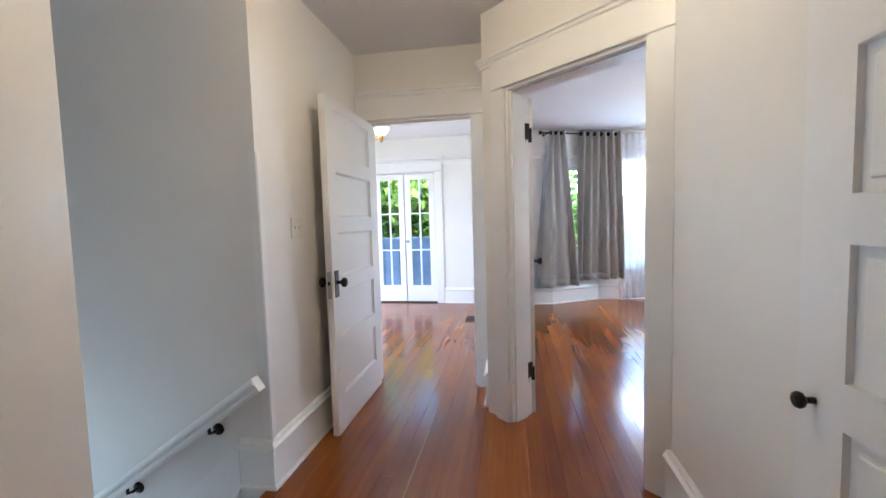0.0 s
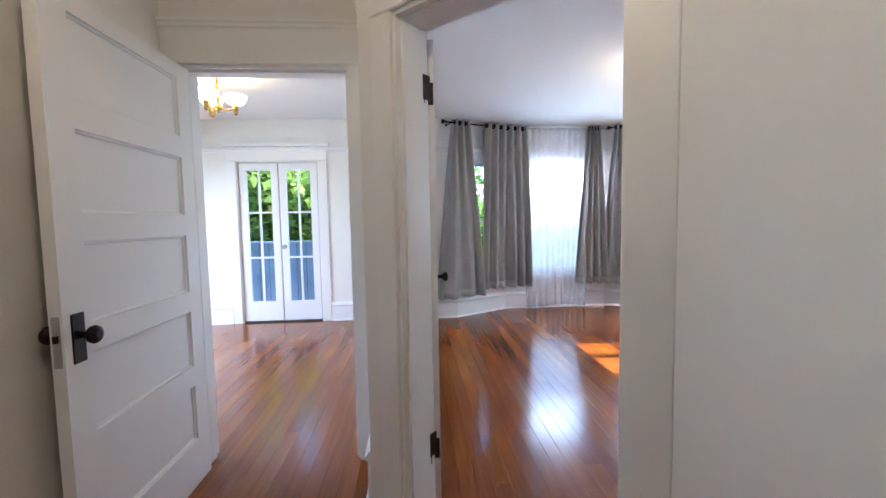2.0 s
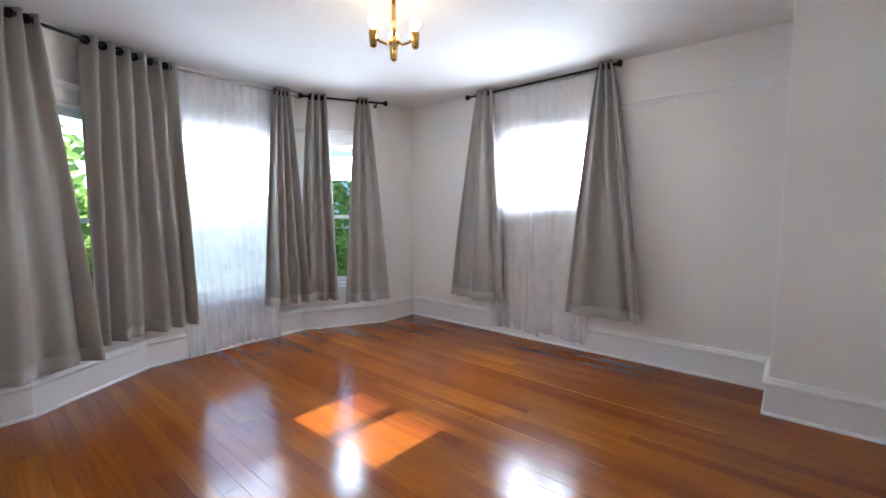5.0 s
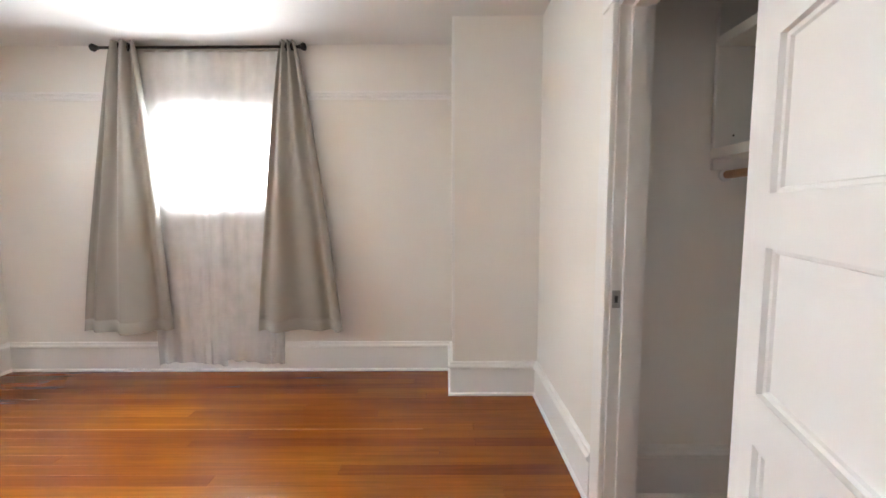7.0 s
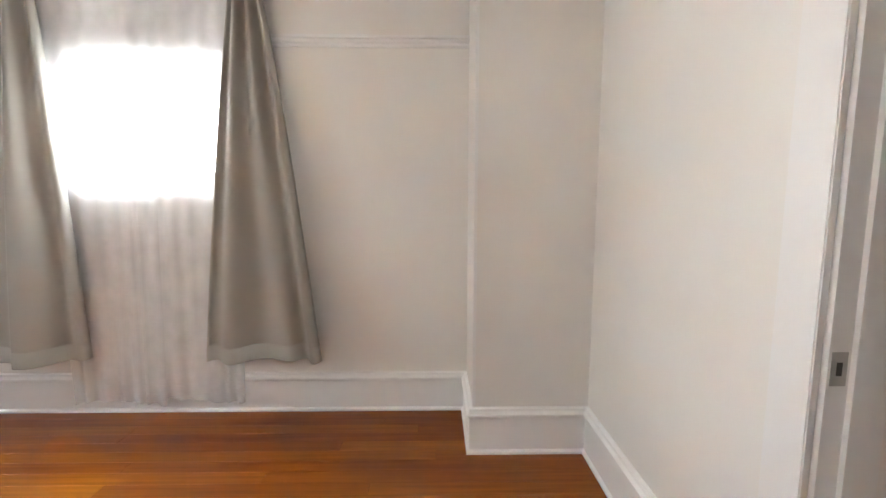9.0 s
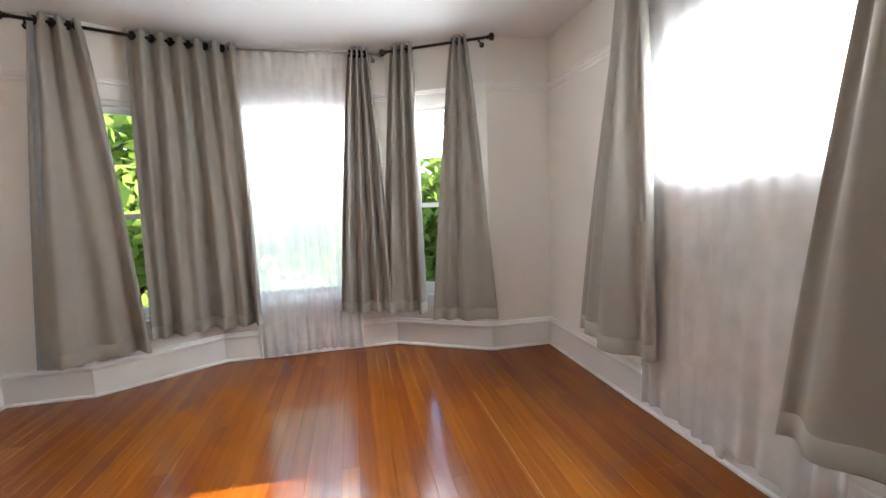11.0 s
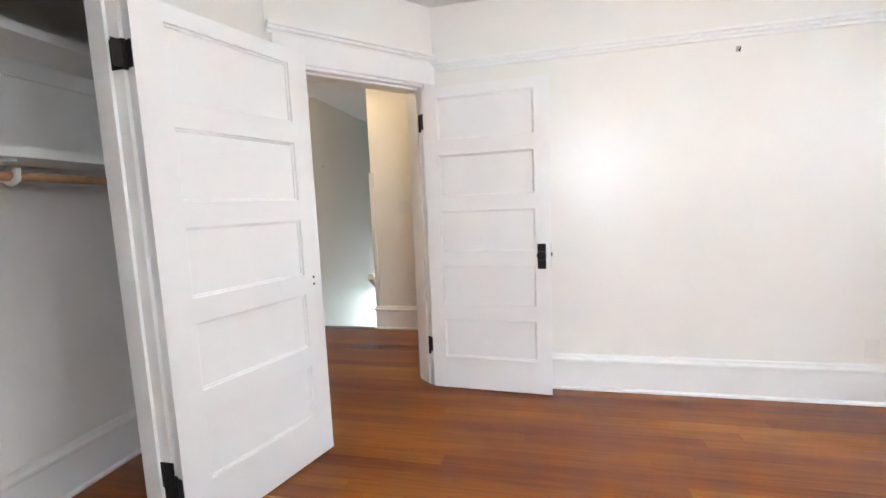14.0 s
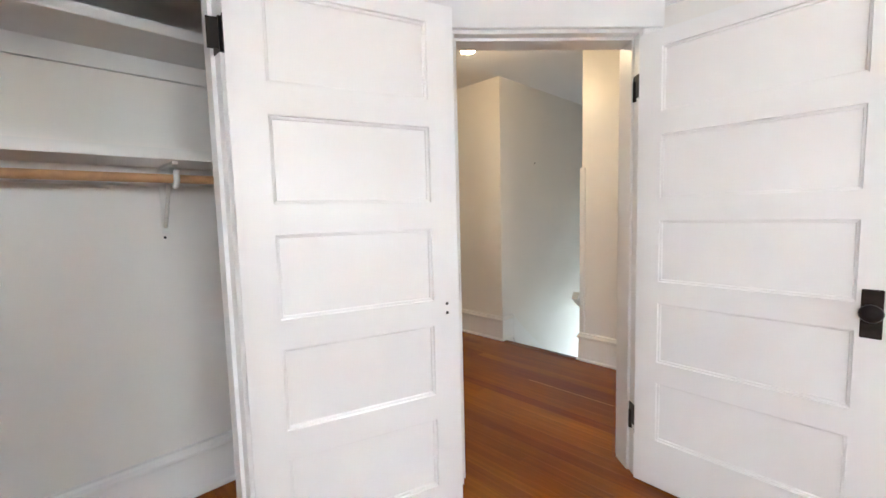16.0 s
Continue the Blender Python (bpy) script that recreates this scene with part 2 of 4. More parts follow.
def tube(bm, pts, r, seg=10):
    """Round bar along points; r is one radius, or one for each point."""
    pts = [Vector(p) for p in pts]
    rs = r if isinstance(r, (list, tuple)) else [r] * len(pts)
    rings = []
    for i, p in enumerate(pts):
        d = (pts[min(i + 1, len(pts) - 1)] - pts[max(i - 1, 0)]).normalized()
        u = d.cross(Vector((0, 0, 1)))
        u = u.normalized() if u.length > 1e-3 else Vector((1, 0, 0))
        w = d.cross(u)
        rings.append([bm.verts.new(p + rs[i] * (u * math.cos(2 * math.pi * k / seg) + w * math.sin(2 * math.pi * k / seg))) for k in range(seg)])
    for a, b in zip(rings, rings[1:]):
        for k in range(seg):
            f = bm.faces.new((a[k], b[k], b[(k + 1) % seg], a[(k + 1) % seg]))
            f.smooth = True
    bm.faces.new(rings[0])
    bm.faces.new(rings[-1][::-1])


def sweep(bm, path, prof, closed=False):
    """Moulding: a profile of (depth to the left of the path, height) run along a ground path with mitred corners."""
    path = [Vector(p) for p in path]
    rows = []
    for i, p in enumerate(path):
        a = (path[i] - path[i - 1]).normalized() if i else None
        b = (path[i + 1] - path[i]).normalized() if i + 1 < len(path) else None
        a, b = a or b, b or a
        na, nb = Vector((-a.y, a.x)), Vector((-b.y, b.x))
        mid = (na + nb).normalized()
        k = 1 / max(0.3, mid.dot(na))
        rows.append([bm.verts.new((p.x + mid.x * k * o, p.y + mid.y * k * o, z)) for o, z in prof])
    n = len(prof)
    for r, q in zip(rows, rows[1:]):
        for j in range(n):
            bm.faces.new((r[j], q[j], q[(j + 1) % n], r[(j + 1) % n]))
    bm.faces.new(rows[0])
    bm.faces.new(rows[-1][::-1])


def mesh_of(name, bm, material, bevel=0.0):
    if bevel:
        bmesh.ops.bevel(bm, geom=bm.edges[:], offset=bevel, segments=2, affect="EDGES", clamp_overlap=True)
    bmesh.ops.recalc_face_normals(bm, faces=bm.faces[:])
    me = bpy.data.meshes.new(name)
    bm.to_mesh(me)
    bm.free()
    me.materials.append(material)
    return me


def part(name, bm, material, parent=None, label="", bevel=0.0):
    ob = new(name, mesh_of(name, bm, material, bevel))
    if parent is not None:
        ob.parent = parent
    return tagged(ob, label)


def base(name, m, label, category, group="", kind=""):
    """The Empty at a thing's base that parents its parts."""
    ob = new(name)
    ob.matrix_world = m
    return tagged(ob, label, category, group, kind)


def made(draw, *args, **kw):
    bm = bmesh.new()
    draw(bm, *args, **kw)
    return bm


def boxes(*rows):
    bm = bmesh.new()
    for r in rows:
        box(bm, *r)
    return bm


# ---- plan, in metres ----
CEILING = 2.56
XW, XE, YS, YN = 0.185, 4.23, 1.82, 6.02
BAY = [(0.735, 6.02), (1.465, 6.455), (2.924, 6.455), (3.685, 6.02)]
CHX, CHY = 3.775, 2.41
NX, NY, DX, DY = 0.669, 0.743, 0.743, -0.669
NB, NH = 2.0, 1.815
DO0, DO1 = -1.47, -0.612
HW, HE, HN, HS = -1.02, 0.83, 2.88, -1.6
ST0, ST1 = 0.71, 1.55
BN, BW = 6.07, -3.6
HEAD = 2.065


def dg(n, s):
    """A ground point by its distance across and along the slanting doorway wall."""
    return (NX * n + DX * s, NY * n + DY * s)


def wall(name, p0, p1, thick, openings=(), z0=0.0, z1=CEILING, q0=None, q1=None, label="smooth cream painted plaster wall"):
    """Wall whose inner face runs p0 to p1 with the room to its left; openings are (from, to, low, high)."""
    p0, p1 = Vector(p0), Vector(p1)
    d = (p1 - p0).normalized()
    out = Vector((d.y, -d.x)) * thick
    length = (p1 - p0).length
    q0, q1 = Vector(q0) if q0 else p0 + out, Vector(q1) if q1 else p1 + out

    def slab(bm, a, b, lo, hi):
        ia, ib = p0 + d * a, p0 + d * b
        oa = q0 if a == 0 else ia + out
        ob = q1 if b == length else ib + out
        prism(bm, [ib, ia, oa, ob], lo, hi)

    bm = bmesh.new()
    at = 0
    for a, b, lo, hi in sorted(openings):
        slab(bm, at, a, z0, z1)
        if lo > z0:
            slab(bm, a, b, z0, lo)
        slab(bm, a, b, hi, z1)
        at = b
    slab(bm, at, length, z0, z1)
    return tagged(part(name, bm, WALL), label, "wall", "", "structure")


def mitre(path, thick):
    """Outer corners of a run of walls with the room to the left."""
    out = []
    for i in range(len(path)):
        p = Vector(path[i])
        a = (p - Vector(path[i - 1])).normalized() if i else None
        b = (Vector(path[i + 1]) - p).normalized() if i + 1 < len(path) else None
        a, b = a or b, b or a
        na, nb = Vector((a.y, -a.x)), Vector((b.y, -b.x))
        mid = (na + nb).normalized()
        out.append(p + mid * thick / mid.dot(na))
    return out


# window openings: along the wall from its start, low, high
WZ0, WZ1 = 0.47, 2.06
T = 0.16
run = [(XE, CHY), (XE, YN), BAY[3], BAY[2], BAY[1], BAY[0], (XW, YN)]
outer = mitre(run, T)
EW0, EW1 = 3.74 - CHY, 4.68 - CHY
LR = (Vector(BAY[2]) - Vector(BAY[3])).length
LL = (Vector(BAY[0]) - Vector(BAY[1])).length
SIDE0, SIDE1 = 0.17, 0.72
EZ0 = 1.36
holes = [[(EW0, EW1, EZ0, WZ1)], [], [(LR - SIDE1, LR - SIDE0, WZ0, WZ1)], [(0.2, 1.26, WZ0, WZ1)], [(SIDE0 - 0.03, SIDE1 - 0.03, WZ0, WZ1)], []]
for n, nm in enumerate(["wall_east", "wall_north_1", "wall_bay_east", "wall_bay_middle", "wall_bay_west", "wall_north_2"]):
    wall(nm, run[n], run[n + 1], T, holes[n], q0=outer[n], q1=outer[n + 1])
wall("wall_west", (XW, YN + T), (XW, 3.02), 0.145)
tagged(part("wall_stub", boxes((-0.02, XW, 2.50, 3.02, 0, CEILING)), WALL), "short cream plaster wall end between two doorways", "wall", "", "structure")
# slanting wall with the bedroom doorway
b0, b1 = dg(NB, -1.552), ((NB - NY * YS) / NX, YS)
h0, h1 = dg(NH, -1.661), dg(NH, -0.517)
wall("wall_slanting", b0, b1, NB - NH, [(DO0 + 1.552, DO1 + 1.552, 0, HEAD)], q0=h0, q1=h1)
CL0, CL1 = 1.765, 2.571
wall("wall_south", b1, (CHX, YS), 0.13, [(CL0 - b1[0], CL1 - b1[0], 0, HEAD)])
tagged(part("wall_chimney", boxes((CHX, XE + T, YS - 0.13, CHY, 0, CEILING)), WALL), "cream plastered chimney breast in the room corner", "wall", "", "structure")
# closet shell
CBK, CRT = 1.03, 2.73
tagged(part("wall_closet_1", boxes((CRT, CRT + 0.12, CBK - 0.12, YS - 0.13, 0, CEILING)), WALL), "cream closet side wall", "wall", "", "structure")
tagged(part("wall_closet_2", boxes((HE + 0.14, CRT, CBK - 0.12, CBK, 0, CEILING)), WALL), "cream closet back wall", "wall", "", "structure")
# hall
wall("wall_hall_east", (HE, HS), (HE, h1[1]), 0.14)
wall("wall_hall_north", (-0.02, HN), (BW, HN), 0.14, [(0.09, 0.925, 0, HEAD)])
tagged(part("wall_hall_west_1", boxes((HW - 0.14, HW, ST1 + 0.14, HN, -0.2, CEILING)), WALL), "cream hall wall beside the stair", "wall", "", "structure")
tagged(part("wall_stair_north", boxes((-4.2, HW, ST1, ST1 + 0.14, -2.8, CEILING)), WALL), "plain stairwell wall carrying the handrail", "wall", "", "structure")
tagged(part("wall_stair_south", boxes((-4.2, HW, ST0 - 0.14, ST0, -2.8, CEILING)), WALL), "plain stairwell wall", "wall", "", "structure")
tagged(part("wall_hall_west_2", boxes((HW - 0.14, HW, HS, ST0 - 0.14, -0.2, CEILING)), WALL), "cream hall wall", "wall", "", "structure")
tagged(part("wall_hall_south", boxes((HW - 0.14, HE + 0.14, HS - 0.14, HS, -0.2, CEILING)), WALL), "cream hall end wall", "wall", "", "structure")
wall("wall_stair_west", (-4.2, ST1 + 0.14), (-4.2, ST0 - 0.14), 0.14, [(0.2, 0.9, -1.9, -0.3)], z0=-2.8)
# room beyond the hall
FR0, FR1 = -2.01, -0.99
wall("wall_far_north", (0.04, BN), (BW, BN), 0.15, [(0.04 - FR1, 0.04 - FR0, 0, 2.05)])
wall("wall_far_west", (BW, BN + 0.15), (BW, HN), 0.14, [(BN + 0.15 - 5.15, BN + 0.15 - 3.85, 0.55, 2.05)])

bm = boxes((-4.4, XE + 0.35, HS - 0.2, 6.25, CEILING, CEILING + 0.16))
prism(bm, [(0.45, 6.25), (3.97, 6.25), (3.1, 6.72), (1.3, 6.72)], CEILING, CEILING + 0.16)
tagged(part("ceiling", bm, CEIL), "flat white painted ceiling", "ceiling", "", "structure")
bm = boxes((HW, XE + 0.1, HS, 6.1, -0.25, -0.022), (BW - 0.1, HW, HN, 6.15, -0.25, -0.022))
prism(bm, [(0.6, 6.1), (3.8, 6.1), (2.95, 6.55), (1.43, 6.55)], -0.25, -0.022)
floor = tagged(part("floor", bm, SUBF), "glossy amber fir plank floor", "floor", "", "structure")
tagged(part("floor_lower", boxes((-4.3, HW, 0.5, 1.75, -2.9, -2.8)), FLOOR), "lower landing floor", "floor", "", "structure")

# ---- baseboards and picture rails ----
BASE = [(0, 0), (0.034, 0), (0.034, 0.012), (0.022, 0.022), (0.02, 0.188), (0.026, 0.196), (0.034, 0.2), (0.034, 0.212), (0.022, 0.224), (0.018, 0.236), (0.0, 0.24)]
RAIL = [(0, 2.15), (0.012, 2.15), (0.014, 2.165), (0.024, 2.171), (0.026, 2.185), (0.036, 2.191), (0.036, 2.207), (0, 2.21)]
HALL_RAIL = [(d, z + 0.066) for d, z in RAIL]


def trim(name, path, prof, label):
    return tagged(part(name, made(sweep, path, prof), TRIM), label, "trim", "", "structure")


BL = "tall white baseboard with a moulded cap and shoe"
cas = 0.105
trim("baseboard_1", [(CL1 + cas, YS), (CHX, YS), (CHX, CHY), (XE, CHY), (XE, YN), BAY[3], BAY[2], BAY[1], BAY[0], (XW, YN), (XW, b0[1] + 0.02)], BASE, BL)
trim("baseboard_2", [b1, (CL0 - cas, YS)], BASE, BL)
trim("baseboard_3", [(CL1 + 0.02, YS - 0.13), (CRT, YS - 0.13), (CRT, CBK), (HE + 0.14, CBK), (HE + 0.14, YS - 0.14)][::-1], BASE, BL)
trim("baseboard_4", [(HE, HS), (HE, h1[1] - 0.01)], BASE, BL)
trim("baseboard_5", [(HW, HN), (HW, ST1), (HW - 0.16, ST1)], BASE, BL)
trim("baseboard_6", [(HW - 0.16, ST0), (HW, ST0), (HW, HS)], BASE, BL)
trim("baseboard_7", [(FR0 - cas, BN), (BW, BN), (BW, HN + 0.14)], BASE, BL)
trim("baseboard_8", [(0.04, BN), (FR1 + cas, BN)], BASE, BL)
trim("baseboard_9", [(-0.02, HN), (-0.02, 2.52)][::-1], BASE, BL)
RL = "white moulded picture rail"
trim("picture_rail_1", [(XE, CHY), (XE, YN), BAY[3], BAY[2], BAY[1], BAY[0], (XW, YN), b0], RAIL, RL)
trim("picture_rail_2", [h1, h0, (-0.02, HN), (HW, HN)], HALL_RAIL, RL)
trim("picture_rail_3", [(0.04, BN), (BW, BN), (BW, 3.02)], RAIL, RL)


# ---- doorways ----
def doorway(name, m, w, h, depth, head_top=(2.15, 2.216), sides=(1, 1), left=(cas, cas), right=(cas, cas)):
    """Jambs, stops, casings and head boards; local x across the opening, y from the face (0) to the far face (-depth)."""
    e = base(name, m, "white painted door frame with flat casings", "door frame", "", "structure")
    part("jamb", boxes((0, 0.02, -depth, 0, 0, h)), TRIM, e)
    part("jamb", boxes((w - 0.02, w, -depth, 0, 0, h)), TRIM, e)
    part("head_jamb", boxes((0.02, w - 0.02, -depth, 0, h - 0.02, h)), TRIM, e)
    part("door_stop", boxes((0.02, 0.032, -depth + 0.03, -0.045, 0, h - 0.02), (w - 0.032, w - 0.02, -depth + 0.03, -0.045, 0, h - 0.02), (0.032, w - 0.032, -depth + 0.03, -0.045, h - 0.032, h - 0.02)), TRIM, e)
    for k, (y0, y1) in enumerate(((0, 0.02), (-depth - 0.02, -depth))):
        if sides[k]:
            if left[k]:
                part("casing", boxes((0.008 - left[k], 0.008, y0, y1, 0, h - 0.006)), TRIM, e, bevel=0.003)
            if right[k]:
                part("casing", boxes((w - 0.008, w - 0.008 + right[k], y0, y1, 0, h - 0.006)), TRIM, e, bevel=0.003)
            part("head_casing", boxes((0.006 - left[k], w - 0.006 + right[k], y0 - 0.003 * (k == 1), y1 + 0.003 * (k == 0), h - 0.004, head_top[k])), TRIM, e, bevel=0.003)
    return e


def frame_at(p, along):
    """Pose at a ground point with local x along a ground direction."""
    return pose(p[0], p[1], 0, 0, 0, math.degrees(math.atan2(along[1], along[0])))


# bedroom doorway: local x runs along the wall, y towards the bedroom
for_bedroom = doorway("door_frame_bedroom", frame_at(dg(NB, DO0), (DX, DY)), DO1 - DO0, HEAD, NB - NH, head_top=(2.197, 2.216), left=(0.085, 0.105), right=(0.095, 0.118))
CAP = [(0, 0), (0.018, 0), (0.022, 0.012), (0.036, 0.018), (0.04, 0.03), (0.052, 0.034), (0.054, 0.05), (0, 0.052)]
cap_w = DO1 - DO0
bm = bmesh.new()
sweep(bm, [(-0.08, 0.0), (cap_w + 0.11, 0.0)], [(d, 2.198 + z) for d, z in CAP])
part("cap_moulding", bm, TRIM, for_bedroom)
for_closet = doorway("door_frame_closet", frame_at((CL0, YS), (1, 0)), CL1 - CL0, HEAD, 0.13, sides=(1, 0))
for_far = doorway("door_frame_far", frame_at((-0.945, HN + 0.14), (1, 0)), 0.835, HEAD, 0.14, left=(0.1, 0.078), right=(0.1, 0.088))

for fr, ys in ((for_bedroom, (-0.075, 0.012)), (for_closet, (-0.075, 0.012))):
    for z in (0.30, 1.82):
        part("hinge_leaf", boxes((0.0195, 0.0225, ys[0], ys[1], z - 0.05, z + 0.05)), BLACK, fr, "black hinge leaf")

st = part("strike_plate", boxes((DO1 - DO0 - 0.0225, DO1 - DO0 - 0.0198, -0.042, -0.012, 0.88, 1.0)), STEEL, for_bedroom, "worn steel strike plate")
part("slot", boxes((DO1 - DO0 - 0.0235, DO1 - DO0 - 0.0224, -0.034, -0.02, 0.92, 0.955)), SLOT, st)

# ---- doors ----
PANELS = [(0.226 + k * 0.3645, 0.226 + k * 0.3645 + 0.270) for k in range(5)]


def five_panel_door(name, m, w, label, knob=True, plate=True, hinges=(0.27, 1.80), holes=False, thick=0.04, h=2.02, hinge_face=1, drop=0.0, small=1.0, raised=False, stile=0.105):
    """Local x from the hinge edge, y the two faces, z up."""
    e = base(name, m, label, "door", "five-panel doors")
    t, st = thick / 2, stile
    rows = [(0, st, -t, t, 0.008, h), (w - st, w, -t, t, 0.008, h)]
    z = 0.008
    panels = [(lo - drop, hi - drop) for lo, hi in PANELS]
    for lo, hi in panels:
        rows.append((st, w - st, -t, t, z, lo))
        z = hi
    rows.append((st, w - st, -t, t, z, h))
    part("stiles_and_rails", boxes(*rows), DOORP, e)
    for lo, hi in panels:
        bm = bmesh.new()
        for sgn in (1, -1):
            o = [(st - 0.001, lo - 0.001), (w - st + 0.001, lo - 0.001), (w - st + 0.001, hi + 0.001), (st - 0.001, hi + 0.001)]
            rings = []
            steps = ((0, t + 0.0005), (0.0015, t + 0.0005), (0.003, t - 0.013), (0.026, t - 0.014), (0.029, t - 0.007), (0.034, t - 0.006)) if raised else None
            for ins, dep in steps or ((0, t + 0.0005), (0.0015, t + 0.0005), (0.003, t - 0.009), (0.010, t - 0.011), (0.0125, t - 0.0165)):
                rings.append([bm.verts.new((x + ins * (1 if i in (0, 3) else -1), sgn * dep, zz + ins * (1 if i < 2 else -1))) for i, (x, zz) in enumerate(o)])
            for a, b in zip(rings, rings[1:]):
                for i in range(4):
                    bm.faces.new((a[i], a[(i + 1) % 4], b[(i + 1) % 4], b[i]))
            bm.faces.new(rings[-1])
        part("panel", bm, DOORP, e)
    kx, kz = w - 0.055, 0.93 - (0.053 if raised else 0)
    if knob:
        for sgn in (1, -1):
            k = part("knob", made(lathe, [(0.012, 0), (0.011, 0.025), (0.016, 0.032), (0.027, 0.04), (0.030, 0.05), (0.026, 0.06), (0.012, 0.066)], pose(kx, sgn * t, kz, -90 * sgn, 0, 0) @ Matrix.Scale(small, 4)), BLACK, e, "black round knob")
            if plate:
                part("escutcheon", boxes((kx - 0.026, kx + 0.026, sgn * t - 0.003, sgn * t + 0.004, kz - 0.09, kz + 0.07)), BRONZE, e, "dark bronze lock plate", bevel=0.002)
        part("lock_edge", boxes((w - 0.001, w + 0.002, -0.012, 0.012, kz - 0.09, kz + 0.07)), STEEL, e, "worn steel lock edge plate")
        part("latch", boxes((w + 0.002, w + 0.010, -0.006, 0.006, kz - 0.01, kz + 0.012)), BRONZE, e)
    if holes:
        for dz in (0.0, -0.035):
            part("screw_hole", made(lathe, [(0.006, 0), (0.006, 0.002), (0.002, 0.0025)], pose(w - 0.05, -t * hinge_face, 0.938 + dz, 90 * hinge_face, 0, 0), 8), SLOT, e, "dark empty knob hole")
    for z in hinges:
        hb = part("hinge", made(tube, [(-0.006, hinge_face * (t + 0.004), z - 0.05), (-0.006, hinge_face * (t + 0.004), z + 0.05)], 0.008, 8), BLACK, e, "black butt hinge")
        part("leaf", boxes((-0.003, 0.0, -t + 0.004, t, z - 0.045, z + 0.045), (-0.045, -0.006, hinge_face * t - 0.001, hinge_face * t + 0.002, z - 0.045, z + 0.045)), BLACK, hb)
    return e


five_panel_door("bedroom_door", pose(0.268, 2.468, 0, 0, 0, 87), 0.80, "white five-panel door standing open against the wall", hinge_face=1, stile=0.092)
five_panel_door("closet_door", pose(1.781, 1.851, 0, 0, 0, 180 - 17.8), 0.745, "white five-panel closet door standing open, knob removed", knob=False, holes=True, hinges=(0.24, 1.82), hinge_face=1)
five_panel_door("hall_door", pose(-0.906, 2.85, 0, 0, 0, -90), 0.82, "white five-panel door opened back along the hall wall", hinges=())
five_panel_door("side_door", pose(0.795, 0.0, 0, 0, 0, 90), 0.80, "white five-panel door folded flat against the hall wall", plate=False, drop=0.012, small=0.62, raised=True, stile=0.132)


# ---- windows ----
def window(name, m, w, z0, z1, depth, label, mid=0.49, paired=False):
    """Double-hung window, or one sash with a mullion; local x along the wall, y outwards, from the inner face."""
    e = base(name, m, label, "window", "", "structure")
    h = z1 - z0
    part("window_frame", boxes((0, 0.03, 0.0, depth, z0, z1), (w - 0.03, w, 0.0, depth, z0, z1), (0.03, w - 0.03, 0.0, depth, z1 - 0.03, z1), (0.03, w - 0.03, 0.0, depth, z0, z0 + 0.03)), TRIM, e)
    cw = 0.09
    part("casing", boxes((-cw, 0.006, -0.02, 0, z0 - 0.02, z1)), TRIM, e, bevel=0.003)
    part("casing", boxes((w - 0.006, w + cw, -0.02, 0, z0 - 0.02, z1)), TRIM, e, bevel=0.003)
    part("head_casing", boxes((-cw - 0.004, w + cw + 0.004, -0.023, 0, z1 + 0.001, 2.151)), TRIM, e, bevel=0.003)
    part("window_sill", boxes((-cw - 0.02, w + cw + 0.02, -0.034, 0.03, z0 - 0.03, z0)), TRIM, e, bevel=0.005)
    part("apron", boxes((-cw, w + cw, -0.018, 0, z0 - 0.11, z0 - 0.03)), TRIM, e, bevel=0.003)
    zm = z0 + h * mid
    sashes = (("sash", z0 + 0.03, z1 - 0.03, 0.05),) if paired else (("lower_sash", z0 + 0.03, zm + 0.02, 0.05), ("upper_sash", zm - 0.02, z1 - 0.03, 0.085))
    for nm, lo, hi, y in sashes:
        s = part(nm, boxes((0.03, 0.075, y, y + 0.032, lo, hi), (w - 0.075, w - 0.03, y, y + 0.032, lo, hi), (0.075, w - 0.075, y, y + 0.032, lo, lo + (0.06 if nm[0] == "l" else 0.04)), (0.075, w - 0.075, y, y + 0.032, hi - 0.04, hi)), TRIM, e)
        g = part("pane", boxes((0.07, w - 0.07, y + 0.014, y + 0.018, lo + 0.03, hi - 0.03)), GLASS, s)
        g.visible_shadow = False
        if paired:
            part("mullion", boxes((w / 2 - 0.035, w / 2 + 0.035, y - 0.004, y + 0.036, lo + 0.06, hi - 0.04)), TRIM, s)
    return e


def window_on(name, p0, p1, a, b, label, low=WZ0, paired=False):
    """A window from a to b along an inner wall line with the room to its left."""
    d = (Vector(p1) - Vector(p0)).normalized()
    q = Vector(p0) + d * b
    # local x runs against the wall line so that local y points out of the room
    return window(name, frame_at(q, (-d.x, -d.y)), b - a, low, WZ1, T, label, paired=paired)


window_on("window_east", run[0], run[1], EW0, EW1, "short white mullioned window with a high sill", EZ0, True)
window_on("window_bay_east", run[2], run[3], LR - SIDE1, LR - SIDE0, "narrow white double-hung bay window")
window_on("window_bay_middle", run[3], run[4], 0.2, 1.26, "wide white double-hung bay window behind voile")
window_on("window_bay_west", run[4], run[5], SIDE0 - 0.03, SIDE1 - 0.03, "narrow white double-hung bay window")


# ---- curtains ----
def along(path, f):
    """The point at fraction f of a ground path."""
    ps = [Vector(p) for p in path]
    ls = [(b - a).length for a, b in zip(ps, ps[1:])]
    d = f * sum(ls)
    for a, b, l in zip(ps, ps[1:], ls):
        if d <= l + 1e-6:
            return a.lerp(b, d / l), Vector((-(b - a).y, (b - a).x)).normalized()
        d -= l
    return ps[-1], Vector((-(ps[-1] - ps[-2]).y, (ps[-1] - ps[-2]).x)).normalized()


